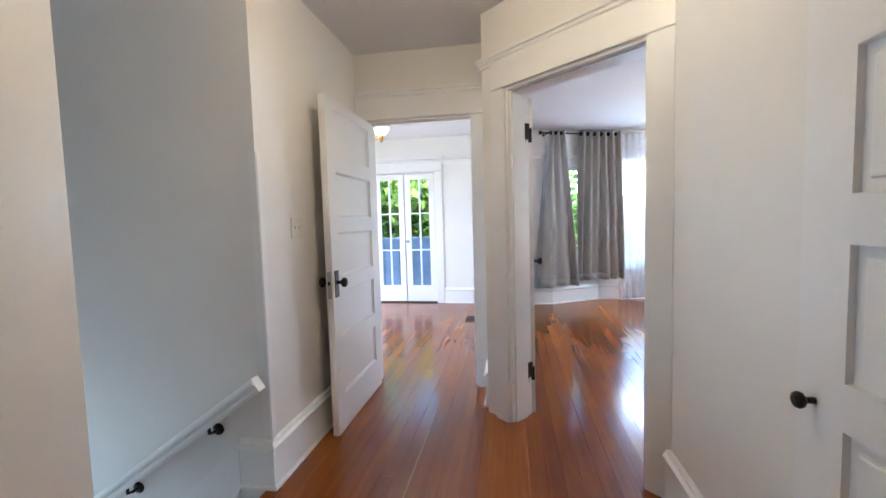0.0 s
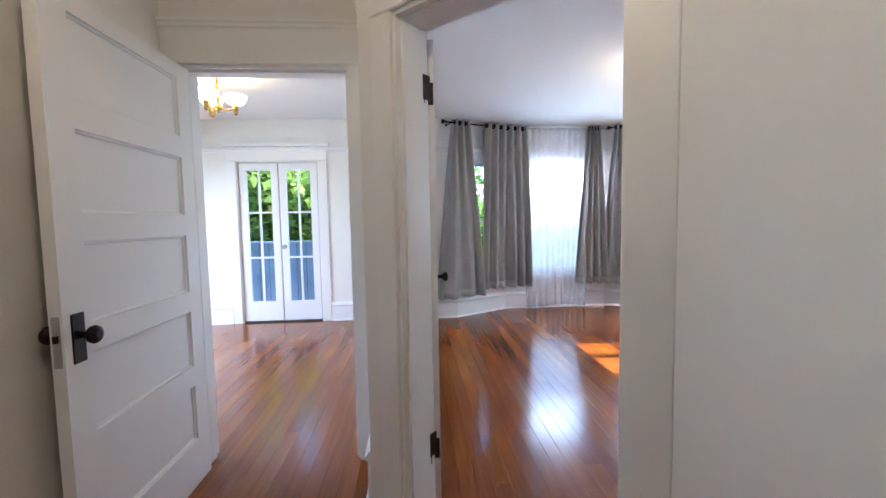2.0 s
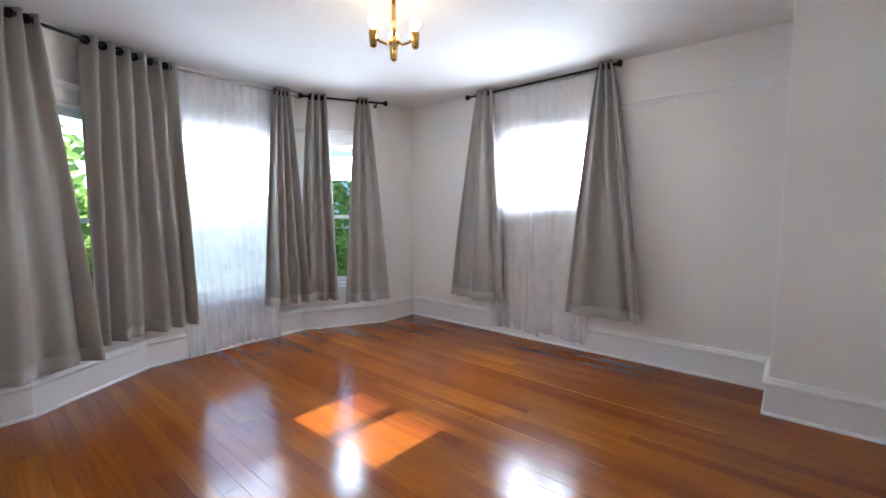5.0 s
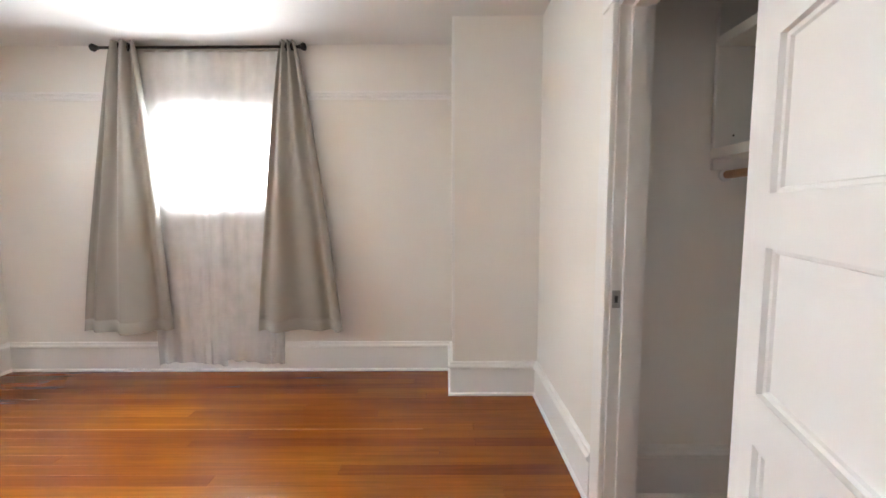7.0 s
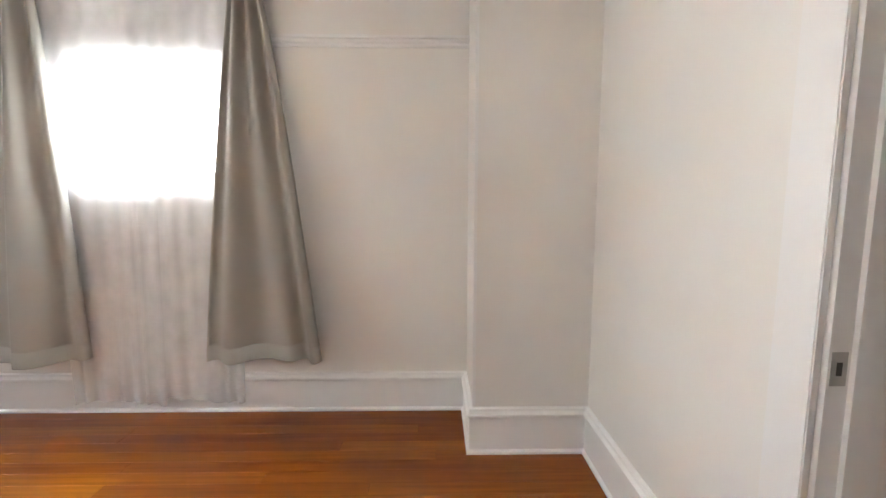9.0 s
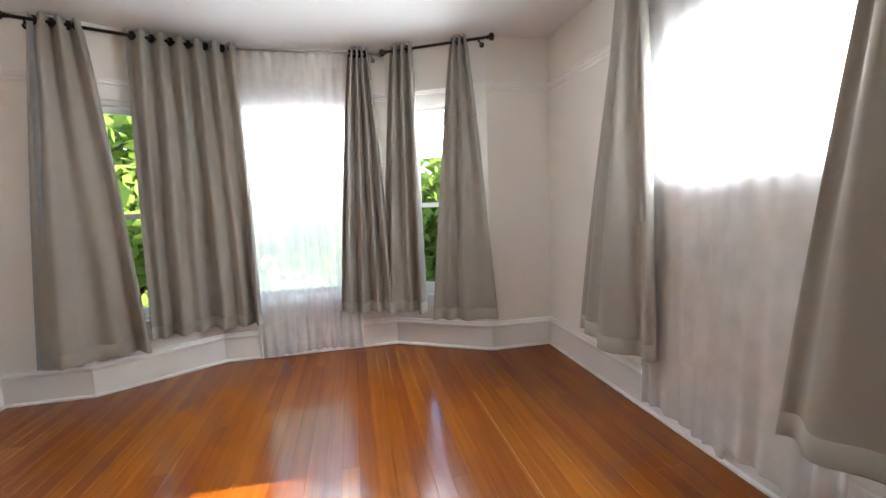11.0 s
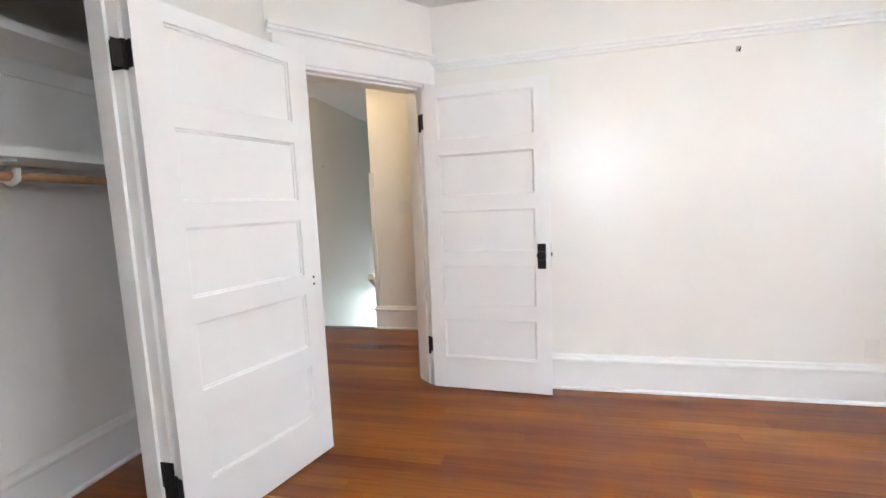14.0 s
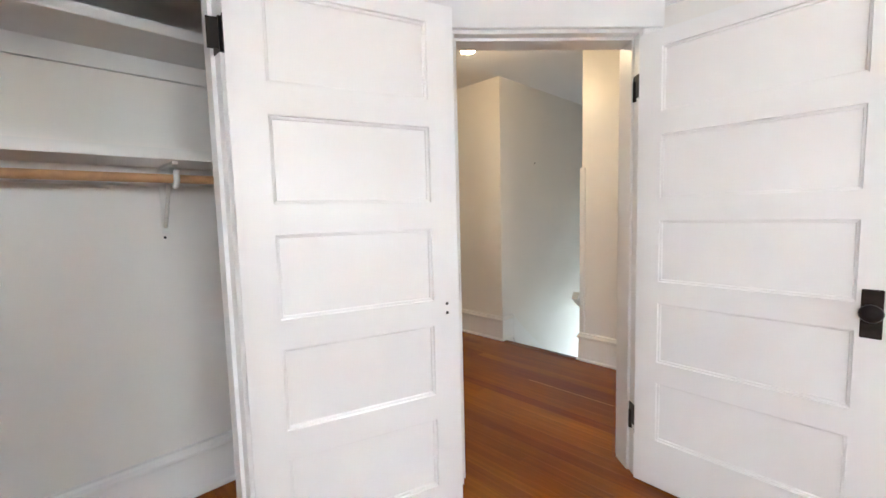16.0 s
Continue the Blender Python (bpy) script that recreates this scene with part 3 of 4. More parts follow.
def drape(name, top, bottom, z1, z0, folds, material, label, amp=(0.042, 0.066), seed=1, grommets=True, thick=0.003, hem=0.0):
    """Hanging cloth between a top and a bottom ground path, in rounded folds."""
    rnd = random.Random(seed)
    nu, nv = folds * 14, 26
    wide = [rnd.uniform(0.55, 1.5) for _ in range(folds)]
    ends = [0.0]
    for q in wide:
        ends.append(ends[-1] + q / sum(wide))
    ampl = [rnd.uniform(0.55, 1.3) for _ in range(folds + 2)]
    lean = [rnd.uniform(-1.1, 1.1) for _ in range(folds + 2)]
    ph = rnd.uniform(0, 6)
    vs, fs = [], []
    for j in range(nv + 1):
        v = 1.0 if j == nv else 0.998 * j / (nv - 1)
        e = v ** 0.8
        ease = v * v * (3 - 2 * v)
        for i in range(nu + 1):
            u = i / nu
            a, na = along(top, u)
            b, nb = along(bottom, min(1, max(0, u + 0.015 * math.sin(7 * u + seed))))
            n = na.lerp(nb, v)
            k = 0
            while k < folds - 1 and u > ends[k + 1]:
                k += 1
            f = min(1, max(0, (u - ends[k]) / (ends[k + 1] - ends[k])))
            s = f * f * (3 - 2 * f)
            ak = ampl[k] * (1 - s) + ampl[k + 1] * s
            lk = lean[k] * (1 - s) + lean[k + 1] * s
            even = math.sin(2 * math.pi * u * folds)
            loose = math.sin(2 * math.pi * (k + f) + lk * v)
            low = math.sin(math.pi * (k + f) + ph)
            d = amp[0] * (1 - ease) * even + amp[1] * ease * (0.75 * ak * loose + 0.4 * low)
            d += 0.006 * v * math.sin(4.3 * u + 3.0 * v + seed) - (0.034 * ease if thick else 0)
            p = a.lerp(b, e)
            z = z1 + (z0 - z1) * v + hem * math.sin(u * 5 + seed) * v + 0.003 * v * math.sin(6.3 * u * folds + lk)
            vs.append((p.x + n.x * d, p.y + n.y * d, z))
    for j in range(nv):
        for i in range(nu):
            q = j * (nu + 1) + i
            fs.append((q, q + 1, q + nu + 2, q + nu + 1))
    me = bpy.data.meshes.new(name)
    me.from_pydata(vs, [], fs)
    me.polygons.foreach_set("use_smooth", [True] * len(fs))
    me.materials.append(material)
    e = base(name, pose(0, 0, 0), label, "curtain", "curtains")
    c = new("cloth", me)
    c.parent = e
    if thick:
        sol = c.modifiers.new("thickness", "SOLIDIFY")
        sol.thickness, sol.offset = thick, 0
    if grommets:
        rows = 2
        hm = bpy.data.meshes.new("hem")
        first = (nv - rows) * (nu + 1)
        hm.from_pydata(vs[first:], [], [(r * (nu + 1) + i, r * (nu + 1) + i + 1, (r + 1) * (nu + 1) + i + 1, (r + 1) * (nu + 1) + i) for r in range(rows) for i in range(nu)])
        hm.polygons.foreach_set("use_smooth", [True] * (rows * nu))
        hm.materials.append(material)
        ho = new("hem", hm)
        ho.parent = e
        sol = ho.modifiers.new("thickness", "SOLIDIFY")
        sol.thickness, sol.offset = thick * 1.6, 0
        for k in range(folds * 2):
            p, n = along(top, (k + 0.5) / (folds * 2) * 0.98 + 0.01)
            bm = bmesh.new()
            ang = math.degrees(math.atan2(n.y, n.x)) - 90 + 55 * (1 if k % 2 else -1)
            lathe(bm, [(0.020, -0.004), (0.030, -0.004), (0.031, 0.0), (0.030, 0.004), (0.020, 0.004)], pose(p.x, p.y, z1 - 0.04, 90, 0, ang), 14)
            part("grommet", bm, BLACK, e, "black metal grommet")
    else:
        hb = [(x, y, z) for x, y, z in vs[-(nu + 1):]]
        hm = bpy.data.meshes.new("hem")
        hm.from_pydata([(x, y, z) for x, y, z in hb] + [(x, y, z + 0.045) for x, y, z in hb], [], [(i, i + 1, nu + 2 + i, nu + 1 + i) for i in range(nu)])
        hm.materials.append(material)
        ho = new("hem", hm)
        ho.parent, ho.location = e, (0.0015, 0.0015, 0)
        tb = [(x, y, z) for x, y, z in vs[: nu + 1]]
        tm = bpy.data.meshes.new("rod_pocket")
        tm.from_pydata([(x, y, z) for x, y, z in tb] + [(x, y, z - 0.05) for x, y, z in tb], [], [(i, i + 1, nu + 2 + i, nu + 1 + i) for i in range(nu)])
        tm.materials.append(material)
        to = new("rod_pocket", tm)
        to.parent, to.location = e, (-0.0015, -0.0015, 0)
    return e


def rod(name, p0, p1, z, material, label, r=0.011, finials=(1, 1), walls=()):
    e = base(name, pose(0, 0, 0), label, "curtain rod", "curtain rods")
    a, b = Vector((*p0, z)), Vector((*p1, z))
    part("pole", made(tube, [a, b], r), material, e)
    d = (b - a).normalized()
    ang = math.degrees(math.atan2(d.y, d.x))
    for k, (p, s) in enumerate(((a, -1), (b, 1))):
        if finials[k]:
            part("finial", made(lathe, [(r * 1.2, 0), (r * 1.6, 0.006), (r * 1.1, 0.012), (r * 2.2, 0.022), (r * 2.7, 0.036), (r * 2.2, 0.05), (r * 0.8, 0.056)], pose(p.x, p.y, p.z, 0, 90, ang if s > 0 else ang + 180), 14), material, e)
    for f, w in walls:
        p = a.lerp(b, f)
        part("bracket", made(tube, [p + Vector((0, 0, -0.012)), (w[0], w[1], z - 0.012)], 0.007, 8), material, e)
        part("bracket_plate", made(lathe, [(0.02, 0), (0.02, 0.004), (0.012, 0.008)], look((w[0], w[1], z - 0.012), (p.x, p.y, z - 0.012)) @ pose(0, 0, 0, 180, 0, 0), 12), material, e)
    return e


RZ = 2.49
RL0, RL1 = (0.612, 5.893), (1.49, 6.268)
RM0, RM1 = (1.50, 6.335), (2.85, 6.335)
RR0, RR1 = (2.93, 6.285), (3.66, 5.895)
rod("curtain_rod", RL0, RL1, RZ, BLACK, "black metal curtain rod with ball finials", walls=((0.08, (0.63, 6.02)), (0.9, (1.32, 6.37))))
rod("curtain_rod", RM0, RM1, RZ + 0.005, STEEL, "slim grey metal curtain rod over the bay", r=0.008, walls=((0.03, (1.52, 6.455)), (0.97, (2.83, 6.455))))
rod("curtain_rod", RR0, RR1, RZ + 0.01, BLACK, "black metal curtain rod with ball finials", walls=((0.08, (3.05, 6.38)), (0.92, (3.66, 6.02))))
rod("curtain_rod", (4.15, 3.55), (4.15, 5.05), 2.515, BLACK, "black metal curtain rod with ball finials", walls=((0.06, (XE, 3.62)), (0.94, (XE, 4.98))))
rod("voile_rod", (4.18, 3.62), (4.18, 4.98), 2.50, STEEL, "slim grey metal voile rod", r=0.006, finials=(0, 0), walls=((0.02, (XE, 3.65)), (0.98, (XE, 4.95))))
CLBL = "grey beige grommet curtain hanging in soft folds"
mix2 = lambda a, b, f: (a[0] + (b[0] - a[0]) * f, a[1] + (b[1] - a[1]) * f)
curtain_a = drape("curtain", [mix2(RL0, RL1, 0.10), mix2(RL0, RL1, 0.36)], [(0.50, 5.91), (0.72, 5.93), (1.08, 6.09)], RZ + 0.04, 0.28, 3, CLOTH, CLBL, seed=2)
back = drape("lining", [mix2(RL0, RL1, 0.10), mix2(RL0, RL1, 0.16)], [(0.46, 5.965), (0.74, 5.975)], RZ + 0.02, 0.25, 2, LINING, "lining", seed=4, amp=(0.004, 0.012), grommets=False)
for ch in list(back.children):
    if ch.name.startswith("cloth"):
        ch.parent, ch.name = curtain_a, "lining"
        tagged(ch, "blue-grey lining turned outwards")
    else:
        bpy.data.objects.remove(ch)
bpy.data.objects.remove(back)
drape("curtain", [mix2(RL0, RL1, 0.60), mix2(RL0, RL1, 0.98), (1.78, 6.335)], [(1.07, 6.14), (1.46, 6.29), (1.82, 6.32)], RZ + 0.04, 0.34, 6, CLOTH, "wide grey beige grommet curtain round the bay corner", seed=3, amp=(0.042, 0.062))
drape("curtain", [(2.63, 6.335), (2.78, 6.335)], [(2.44, 6.31), (2.90, 6.27)], RZ + 0.045, 0.36, 4, CLOTH, CLBL, seed=5)
drape("curtain", [mix2(RR0, RR1, 0.05), mix2(RR0, RR1, 0.27)], [(2.80, 6.29), (3.16, 6.12)], RZ + 0.05, 0.36, 3, CLOTH, CLBL, seed=6)
drape("curtain", [mix2(RR0, RR1, 0.66), mix2(RR0, RR1, 0.80)], [(3.20, 6.07), (3.58, 5.90), (3.69, 5.89)], RZ + 0.05, 0.31, 3, CLOTH, "grey beige grommet curtain flaring towards its hem", seed=7, amp=(0.034, 0.04))
drape("curtain", [(4.15, 4.96), (4.13, 4.86), (4.15, 4.77)], [(4.10, 5.24), (4.00, 4.86), (4.13, 4.60)], 2.555, 0.38, 3, CLOTH, "grey beige grommet curtain flaring towards its hem", seed=8, amp=(0.034, 0.05))
drape("curtain", [(4.15, 3.69), (4.15, 3.58)], [(4.06, 3.90), (4.10, 3.25)], 2.555, 0.38, 3, CLOTH, "grey beige grommet curtain flaring towards its hem", seed=9, amp=(0.034, 0.05))
VL = "thin white voile hanging to the floor"
drape("voile", [(1.74, 6.385), (2.68, 6.385)], [(1.76, 6.38), (2.62, 6.37)], 2.52, 0.03, 11, SHEER, VL, amp=(0.007, 0.02), seed=11, grommets=False, thick=0, hem=0.02)
drape("voile", [(4.18, 4.82), (4.18, 4.16)], [(4.16, 4.75), (4.15, 4.20)], 2.515, 0.08, 6, SHEER2, VL, amp=(0.005, 0.016), seed=12, grommets=False, thick=0, hem=0.015)
drape("voile", [(4.19, 4.30), (4.19, 3.66)], [(4.17, 4.30), (4.16, 3.75)], 2.515, 0.09, 6, SHEER2, VL, amp=(0.005, 0.016), seed=13, grommets=False, thick=0, hem=0.015)


# ---- ceiling lamps ----
def chandelier(name, x, y, label, shades=False, turn=20):
    e = base(name, pose(x, y, CEILING, 0, 0, turn) @ Matrix.Diagonal((0.9, 0.9, 0.92, 1)), label, "chandelier")
    part("canopy", made(lathe, [(0.012, -0.05), (0.03, -0.04), (0.055, -0.025), (0.062, -0.012), (0.062, 0)]), BRASS, e)
    part("stem", made(tube, [(0, 0, -0.045), (0, 0, -0.28)], 0.014), BRASS, e)
    part("hub", made(lathe, [(0.006, -0.365), (0.016, -0.355), (0.012, -0.345), (0.03, -0.33), (0.036, -0.31), (0.028, -0.29), (0.016, -0.275)]), BRASS, e)
    for k in range(3):
        a = radians(120 * k)
        r = lambda d, z: (d * math.cos(a), d * math.sin(a), z)
        part("arm", made(tube, [r(0.02, -0.31), r(0.06, -0.335), r(0.10, -0.33), r(0.14, -0.315)], 0.008, 8), BRASS, e)
        c = part("socket", made(lathe, [(0.012, -0.375), (0.022, -0.365), (0.024, -0.33), (0.028, -0.29), (0.02, -0.27)], pose(*r(0.15, 0))), BRASS, e)
        if shades:
            part("shade", made(lathe, [(0.03, -0.29), (0.07, -0.268), (0.098, -0.232), (0.108, -0.195), (0.104, -0.195), (0.094, -0.23), (0.066, -0.262), (0.02, -0.28)], pose(*r(0.15, 0))), SHADE, c, "opal glass bowl shade")
        part("bulb", made(lathe, [(0.013, -0.27), (0.018, -0.258), (0.03, -0.235), (0.033, -0.218), (0.027, -0.2), (0.012, -0.188)], pose(*r(0.15, 0))), BULB, c, "lit clear bulb")
    return e


chandelier("chandelier", 2.21, 4.16, "three-arm aged brass ceiling lamp with bare lit bulbs", turn=48)
chandelier("chandelier", -1.46, 4.45, "three-arm brass ceiling lamp with lit opal glass bowls", shades=True, turn=15)
e = base("hall_lamp", pose(-0.06, 1.17, CEILING), "small lit globe lamp on the hall ceiling", "ceiling lamp")
part("fitting", made(lathe, [(0.05, -0.05), (0.06, -0.03), (0.07, 0)]), BRASS, e)
part("globe", made(lathe, [(0.02, -0.16), (0.05, -0.148), (0.066, -0.11), (0.055, -0.07), (0.042, -0.05)]), HALLBULB, e, "lit glass globe")

# ---- closet ----
e = base("closet_shelf", pose(0, 0, 0), "white built-in closet shelf unit with side boards", "shelf")
part("lower_shelf", boxes((HE + 0.16, CRT - 0.002, CBK + 0.002, 1.352, 1.506, 1.546)), SHELFP, e, bevel=0.003)
part("upper_shelf", boxes((HE + 0.16, CRT - 0.022, CBK + 0.002, 1.352, 1.955, 1.995)), SHELFP, e, bevel=0.003)
part("side_board", boxes((CRT - 0.022, CRT - 0.002, CBK + 0.004, 1.350, 1.547, 2.2)), SHELFP, e, bevel=0.002)
part("back_cleat", boxes((HE + 0.16, CRT - 0.024, CBK + 0.002, CBK + 0.02, 1.88, 1.954)), SHELFP, e)
part("back_cleat", boxes((HE + 0.16, CRT - 0.004, CBK + 0.002, CBK + 0.02, 1.43, 1.505)), SHELFP, e)
part("side_cleat", boxes((CRT - 0.02, CRT - 0.002, CBK + 0.03, 1.345, 1.46, 1.505)), SHELFP, e)
part("screw", made(lathe, [(0.005, 0), (0.005, 0.002), (0.002, 0.003)], pose(CRT - 0.022, 1.27, 1.60, 0, -90, 0), 8), SLOT, e)
e = base("closet_rod", pose(0, 0, 0), "round natural wood hanging rod under the shelf", "closet rod")
part("pole", made(tube, [(HE + 0.15, 1.28, 1.44), (CRT - 0.001, 1.28, 1.44)], 0.017, 12), ROD, e)
part("socket", made(lathe, [(0.028, 0), (0.028, 0.012), (0.02, 0.014)], pose(CRT - 0.001, 1.28, 1.44, 0, -90, 0), 14), PLASTIC, e, "white rod socket")
e = base("rod_bracket", pose(1.81, 0, 0), "white steel shelf and rod bracket", "bracket")
part("plate", boxes((-0.012, 0.012, CBK + 0.02, CBK + 0.026, 1.22, 1.505)), PLASTIC, e)
part("arm", boxes((-0.01, 0.01, CBK + 0.026, 1.31, 1.494, 1.505)), PLASTIC, e)
part("strut", made(tube, [(0, CBK + 0.025, 1.25), (0, 1.17, 1.42), (0, 1.25, 1.485)], 0.008, 8), PLASTIC, e)
part("hook", made(tube, [(0, 1.25, 1.485), (0, 1.245, 1.43), (0, 1.28, 1.412), (0, 1.315, 1.43), (0, 1.318, 1.47)], 0.011, 8), PLASTIC, e)
part("screw", made(lathe, [(0.006, 0), (0.005, 0.003)], pose(0, CBK, 1.205, -90, 0, 0), 8), SLOT, e)

# ---- stair ----
e = base("staircase", pose(HW, 0, 0), "steep enclosed wooden stair leading down", "stairs")
for k in range(11):
    part("tread", boxes((-0.245 * (k + 1) - 0.02, -0.245 * k - (0.0 if k else 0.002), ST0 + 0.001, ST1 - 0.001, -0.19 * (k + 1) - 0.03, -0.19 * (k + 1))), FLOOR, e, bevel=0.006)
    part("riser", boxes((-0.245 * k - 0.022, -0.245 * k - 0.004, ST0 + 0.001, ST1 - 0.001, -0.19 * (k + 1) + 0.0, -0.19 * k - 0.031 + 0.0)), TRIM, e)
part("nosing", boxes((-0.03, 0.06, ST0 + 0.001, ST1 - 0.001, -0.025, 0.003)), FLOOR, e, bevel=0.008)
for y in (ST0 + 0.001, ST1 - 0.021):
    bm = bmesh.new()
    a = [(-0.165, 0.235), (-0.165, 0.0), (-0.30, -0.3), (-2.9, -2.45), (-2.9, -2.05), (-0.30, 0.09)]
    lo = [bm.verts.new((x, y, z)) for x, z in a]
    hi = [bm.verts.new((x, y + 0.02, z)) for x, z in a]
    bm.faces.new(lo)
    bm.faces.new(hi[::-1])
    for i in range(6):
        bm.faces.new((lo[i], lo[(i + 1) % 6], hi[(i + 1) % 6], hi[i]))
    part("skirt_board", bm, TRIM, e)
e = base("handrail", pose(0, 0, 0), "white moulded wooden handrail on black brackets", "handrail")
h0_, h1_ = Vector((-1.03, 1.485, 0.545)), Vector((-3.2, 1.485, -0.98))
dirn = (h1_ - h0_).normalized()
ang = math.degrees(math.asin(-dirn.z))
L = (h1_ - h0_).length
RAILP = [(-0.024, -0.034), (0.024, -0.034), (0.026, -0.022), (0.020, -0.014), (0.020, -0.004), (0.030, 0.004), (0.032, 0.016), (0.024, 0.030), (0.010, 0.036), (-0.010, 0.036), (-0.024, 0.030), (-0.032, 0.016), (-0.030, 0.004), (-0.020, -0.004), (-0.020, -0.014), (-0.026, -0.022)]
bm = bmesh.new()
sweep(bm, [(-L, 0), (0, 0)], RAILP)
rail_m = Matrix.Translation(h0_) @ pose(0, 0, 0, 0, -ang, 0)
part("rail", bm, TRIM, e).matrix_world = rail_m
part("end_cap", boxes((0.0005, 0.004, -0.026, 0.026, -0.034, 0.034)), SHELFP, e, "bare sawn rail end").matrix_world = rail_m
for f in (0.125, 0.35, 0.58, 0.8):
    p = h0_.lerp(h1_, f)
    b = part("bracket", made(tube, [p + Vector((0, 0, -0.03)), p + Vector((0, 0.0, -0.065)), p + Vector((0, 0.03, -0.075)), (p.x, ST1, p.z - 0.075)], 0.008, 8), BLACK, e, "black iron bracket")
    part("rose", made(lathe, [(0.03, 0), (0.03, 0.006), (0.016, 0.012)], pose(p.x, ST1, p.z - 0.075, 90, 0, 0), 14), BLACK, b)
tagged(part("corner_guard", boxes((HW - 0.028, HW + 0.016, ST1 - 0.016, ST1 + 0.028, 0.245, 1.62)), TRIM, bevel=0.004), "thin white wooden strip at the stair wall corner", "trim", "", "structure")


# ---- french doors ----
def french_leaf(name, x0, x1, knob):
    e = base(name, pose(x0, BN + 0.02, 0), "white glazed french door with six panes, closed", "french door", "french doors")
    w, lo, hi = x1 - x0, 0.268, 1.934
    st = 0.085
    part("stiles_and_rails", boxes((0, st, 0, 0.04, 0.02, 2.018), (w - st, w, 0, 0.04, 0.02, 2.018), (st, w - st, 0, 0.04, 0.02, lo), (st, w - st, 0, 0.04, hi, 2.018)), DOORP, e)
    part("muntin", boxes((w / 2 - 0.011, w / 2 + 0.011, 0.004, 0.036, lo, hi)), DOORP, e)
    for z in (0.834, 1.407):
        part("muntin", boxes((st, w / 2 - 0.011, 0.004, 0.036, z - 0.011, z + 0.011)), DOORP, e)
        part("muntin", boxes((w / 2 + 0.011, w - st, 0.004, 0.036, z - 0.011, z + 0.011)), DOORP, e)
    zs = [lo, 0.834, 1.407, hi]
    for i in range(3):
        for a, b in ((st, w / 2 - 0.011), (w / 2 + 0.011, w - st)):
            g = part("pane", boxes((a - 0.004, b + 0.004, 0.018, 0.022, zs[i] + 0.008, zs[i + 1] - 0.008)), GLASS, e)
            g.visible_shadow = False
    if knob:
        part("knob", made(lathe, [(0.025, 0), (0.025, 0.004), (0.010, 0.008), (0.010, 0.03), (0.026, 0.042), (0.028, 0.052), (0.02, 0.062)], pose(0.04, 0, 0.97, 90, 0, 0)), STEEL, e, "satin steel knob")
    return e


french_leaf("french_door", FR0 + 0.032, -1.508, False)
french_leaf("french_door", -1.492, FR1 - 0.032, True)
e = doorway("door_frame_french", frame_at((FR1, BN), (-1, 0)), FR1 - FR0, 2.055, 0.15, sides=(1, 0), left=(0.11, 0), right=(0.11, 0), head_top=(2.222, 0))
part("cap_moulding", boxes((-0.14, FR1 - FR0 + 0.14, 0, 0.045, 2.224, 2.272)), TRIM, e, bevel=0.006)
# dark strips behind the leaves stand in for the shade in their gaps
part("gap_shade", boxes((0.02, FR1 - FR0 - 0.02, -0.085, -0.064, 2.0, 2.034), (0.02, 0.04, -0.085, -0.064, 0.02, 2.0), (FR1 - FR0 - 0.04, FR1 - FR0 - 0.02, -0.085, -0.064, 0.02, 2.0), ((FR1 - FR0) / 2 - 0.02, (FR1 - FR0) / 2 + 0.02, -0.085, -0.064, 0.02, 2.0)), SLOT, e, "dark strip painting the shade in the door gaps")
part("threshold", boxes((0.02, FR1 - FR0 - 0.02, -0.15, 0.01, 0.0005, 0.018)), SLOT, e, "dark metal threshold", bevel=0.004)


# ---- small wall fixtures ----
def wall_plate(name, m, w, h, label, cat, toggles=0, sockets=0):
    e = base(name, m, label, cat)
    part("plate", boxes((-w / 2, w / 2, 0, 0.005, -h / 2, h / 2)), PLASTIC, e, bevel=0.002)
    for k in range(toggles):
        x = (k - (toggles - 1) / 2) * 0.046
        part("toggle", boxes((x - 0.005, x + 0.005, 0.005, 0.014, -0.002, 0.012)), PLASTIC, e)
    for k in range(sockets):
        z = 0.02 if k else -0.02
        part("socket", boxes((-0.012, 0.012, 0.005, 0.0065, z - 0.012, z + 0.012)), PLASTIC, e)
    return e


wall_plate("light_switch", pose(HW, 1.89, 1.26, 0, 0, -90), 0.115, 0.115, "white double light switch plate on the hall wall", "light switch", toggles=2)
wall_plate("power_outlet", pose(XW, 5.07, 0.335, 0, 0, -90), 0.07, 0.115, "white power outlet above the baseboard", "outlet", sockets=2)
e = base("wall_hook", pose(XW, 4.33, 2.085, 0, 0, -90), "small dark metal hook screwed to the wall", "hook")
part("plate", boxes((-0.012, 0.012, 0, 0.003, -0.012, 0.018)), STEEL, e)
part("prong", made(tube, [(0, 0.002, 0.0), (0, 0.018, -0.012), (0, 0.024, 0.004)], 0.003, 8), BRONZE, e)
e = base("ceiling_hook", pose(0.445, 5.74, CEILING), "small dark hook screwed into the ceiling", "hook")
part("prong", made(tube, [(0, 0, 0), (0, 0, -0.02), (0.012, 0, -0.03), (0.014, 0, -0.015)], 0.003, 8), BRONZE, e)
part("collar", made(lathe, [(0.012, -0.004), (0.012, 0)], None, 12), BRONZE, e)
e = base("strike_plate", pose(CL1 - 0.02, YS - 0.022, 0.945, 0, 0, 90), "worn steel strike plate on the closet jamb", "strike plate")
part("plate", boxes((-0.016, 0.016, 0, 0.0015, -0.035, 0.035)), STEEL, e)
part("slot", boxes((-0.006, 0.006, 0.0015, 0.002, -0.014, 0.014)), SLOT, e)
e = base("floor_vent", pose(-0.38, 5.03, 0.0), "brown metal floor vent near the far wall", "floor vent")
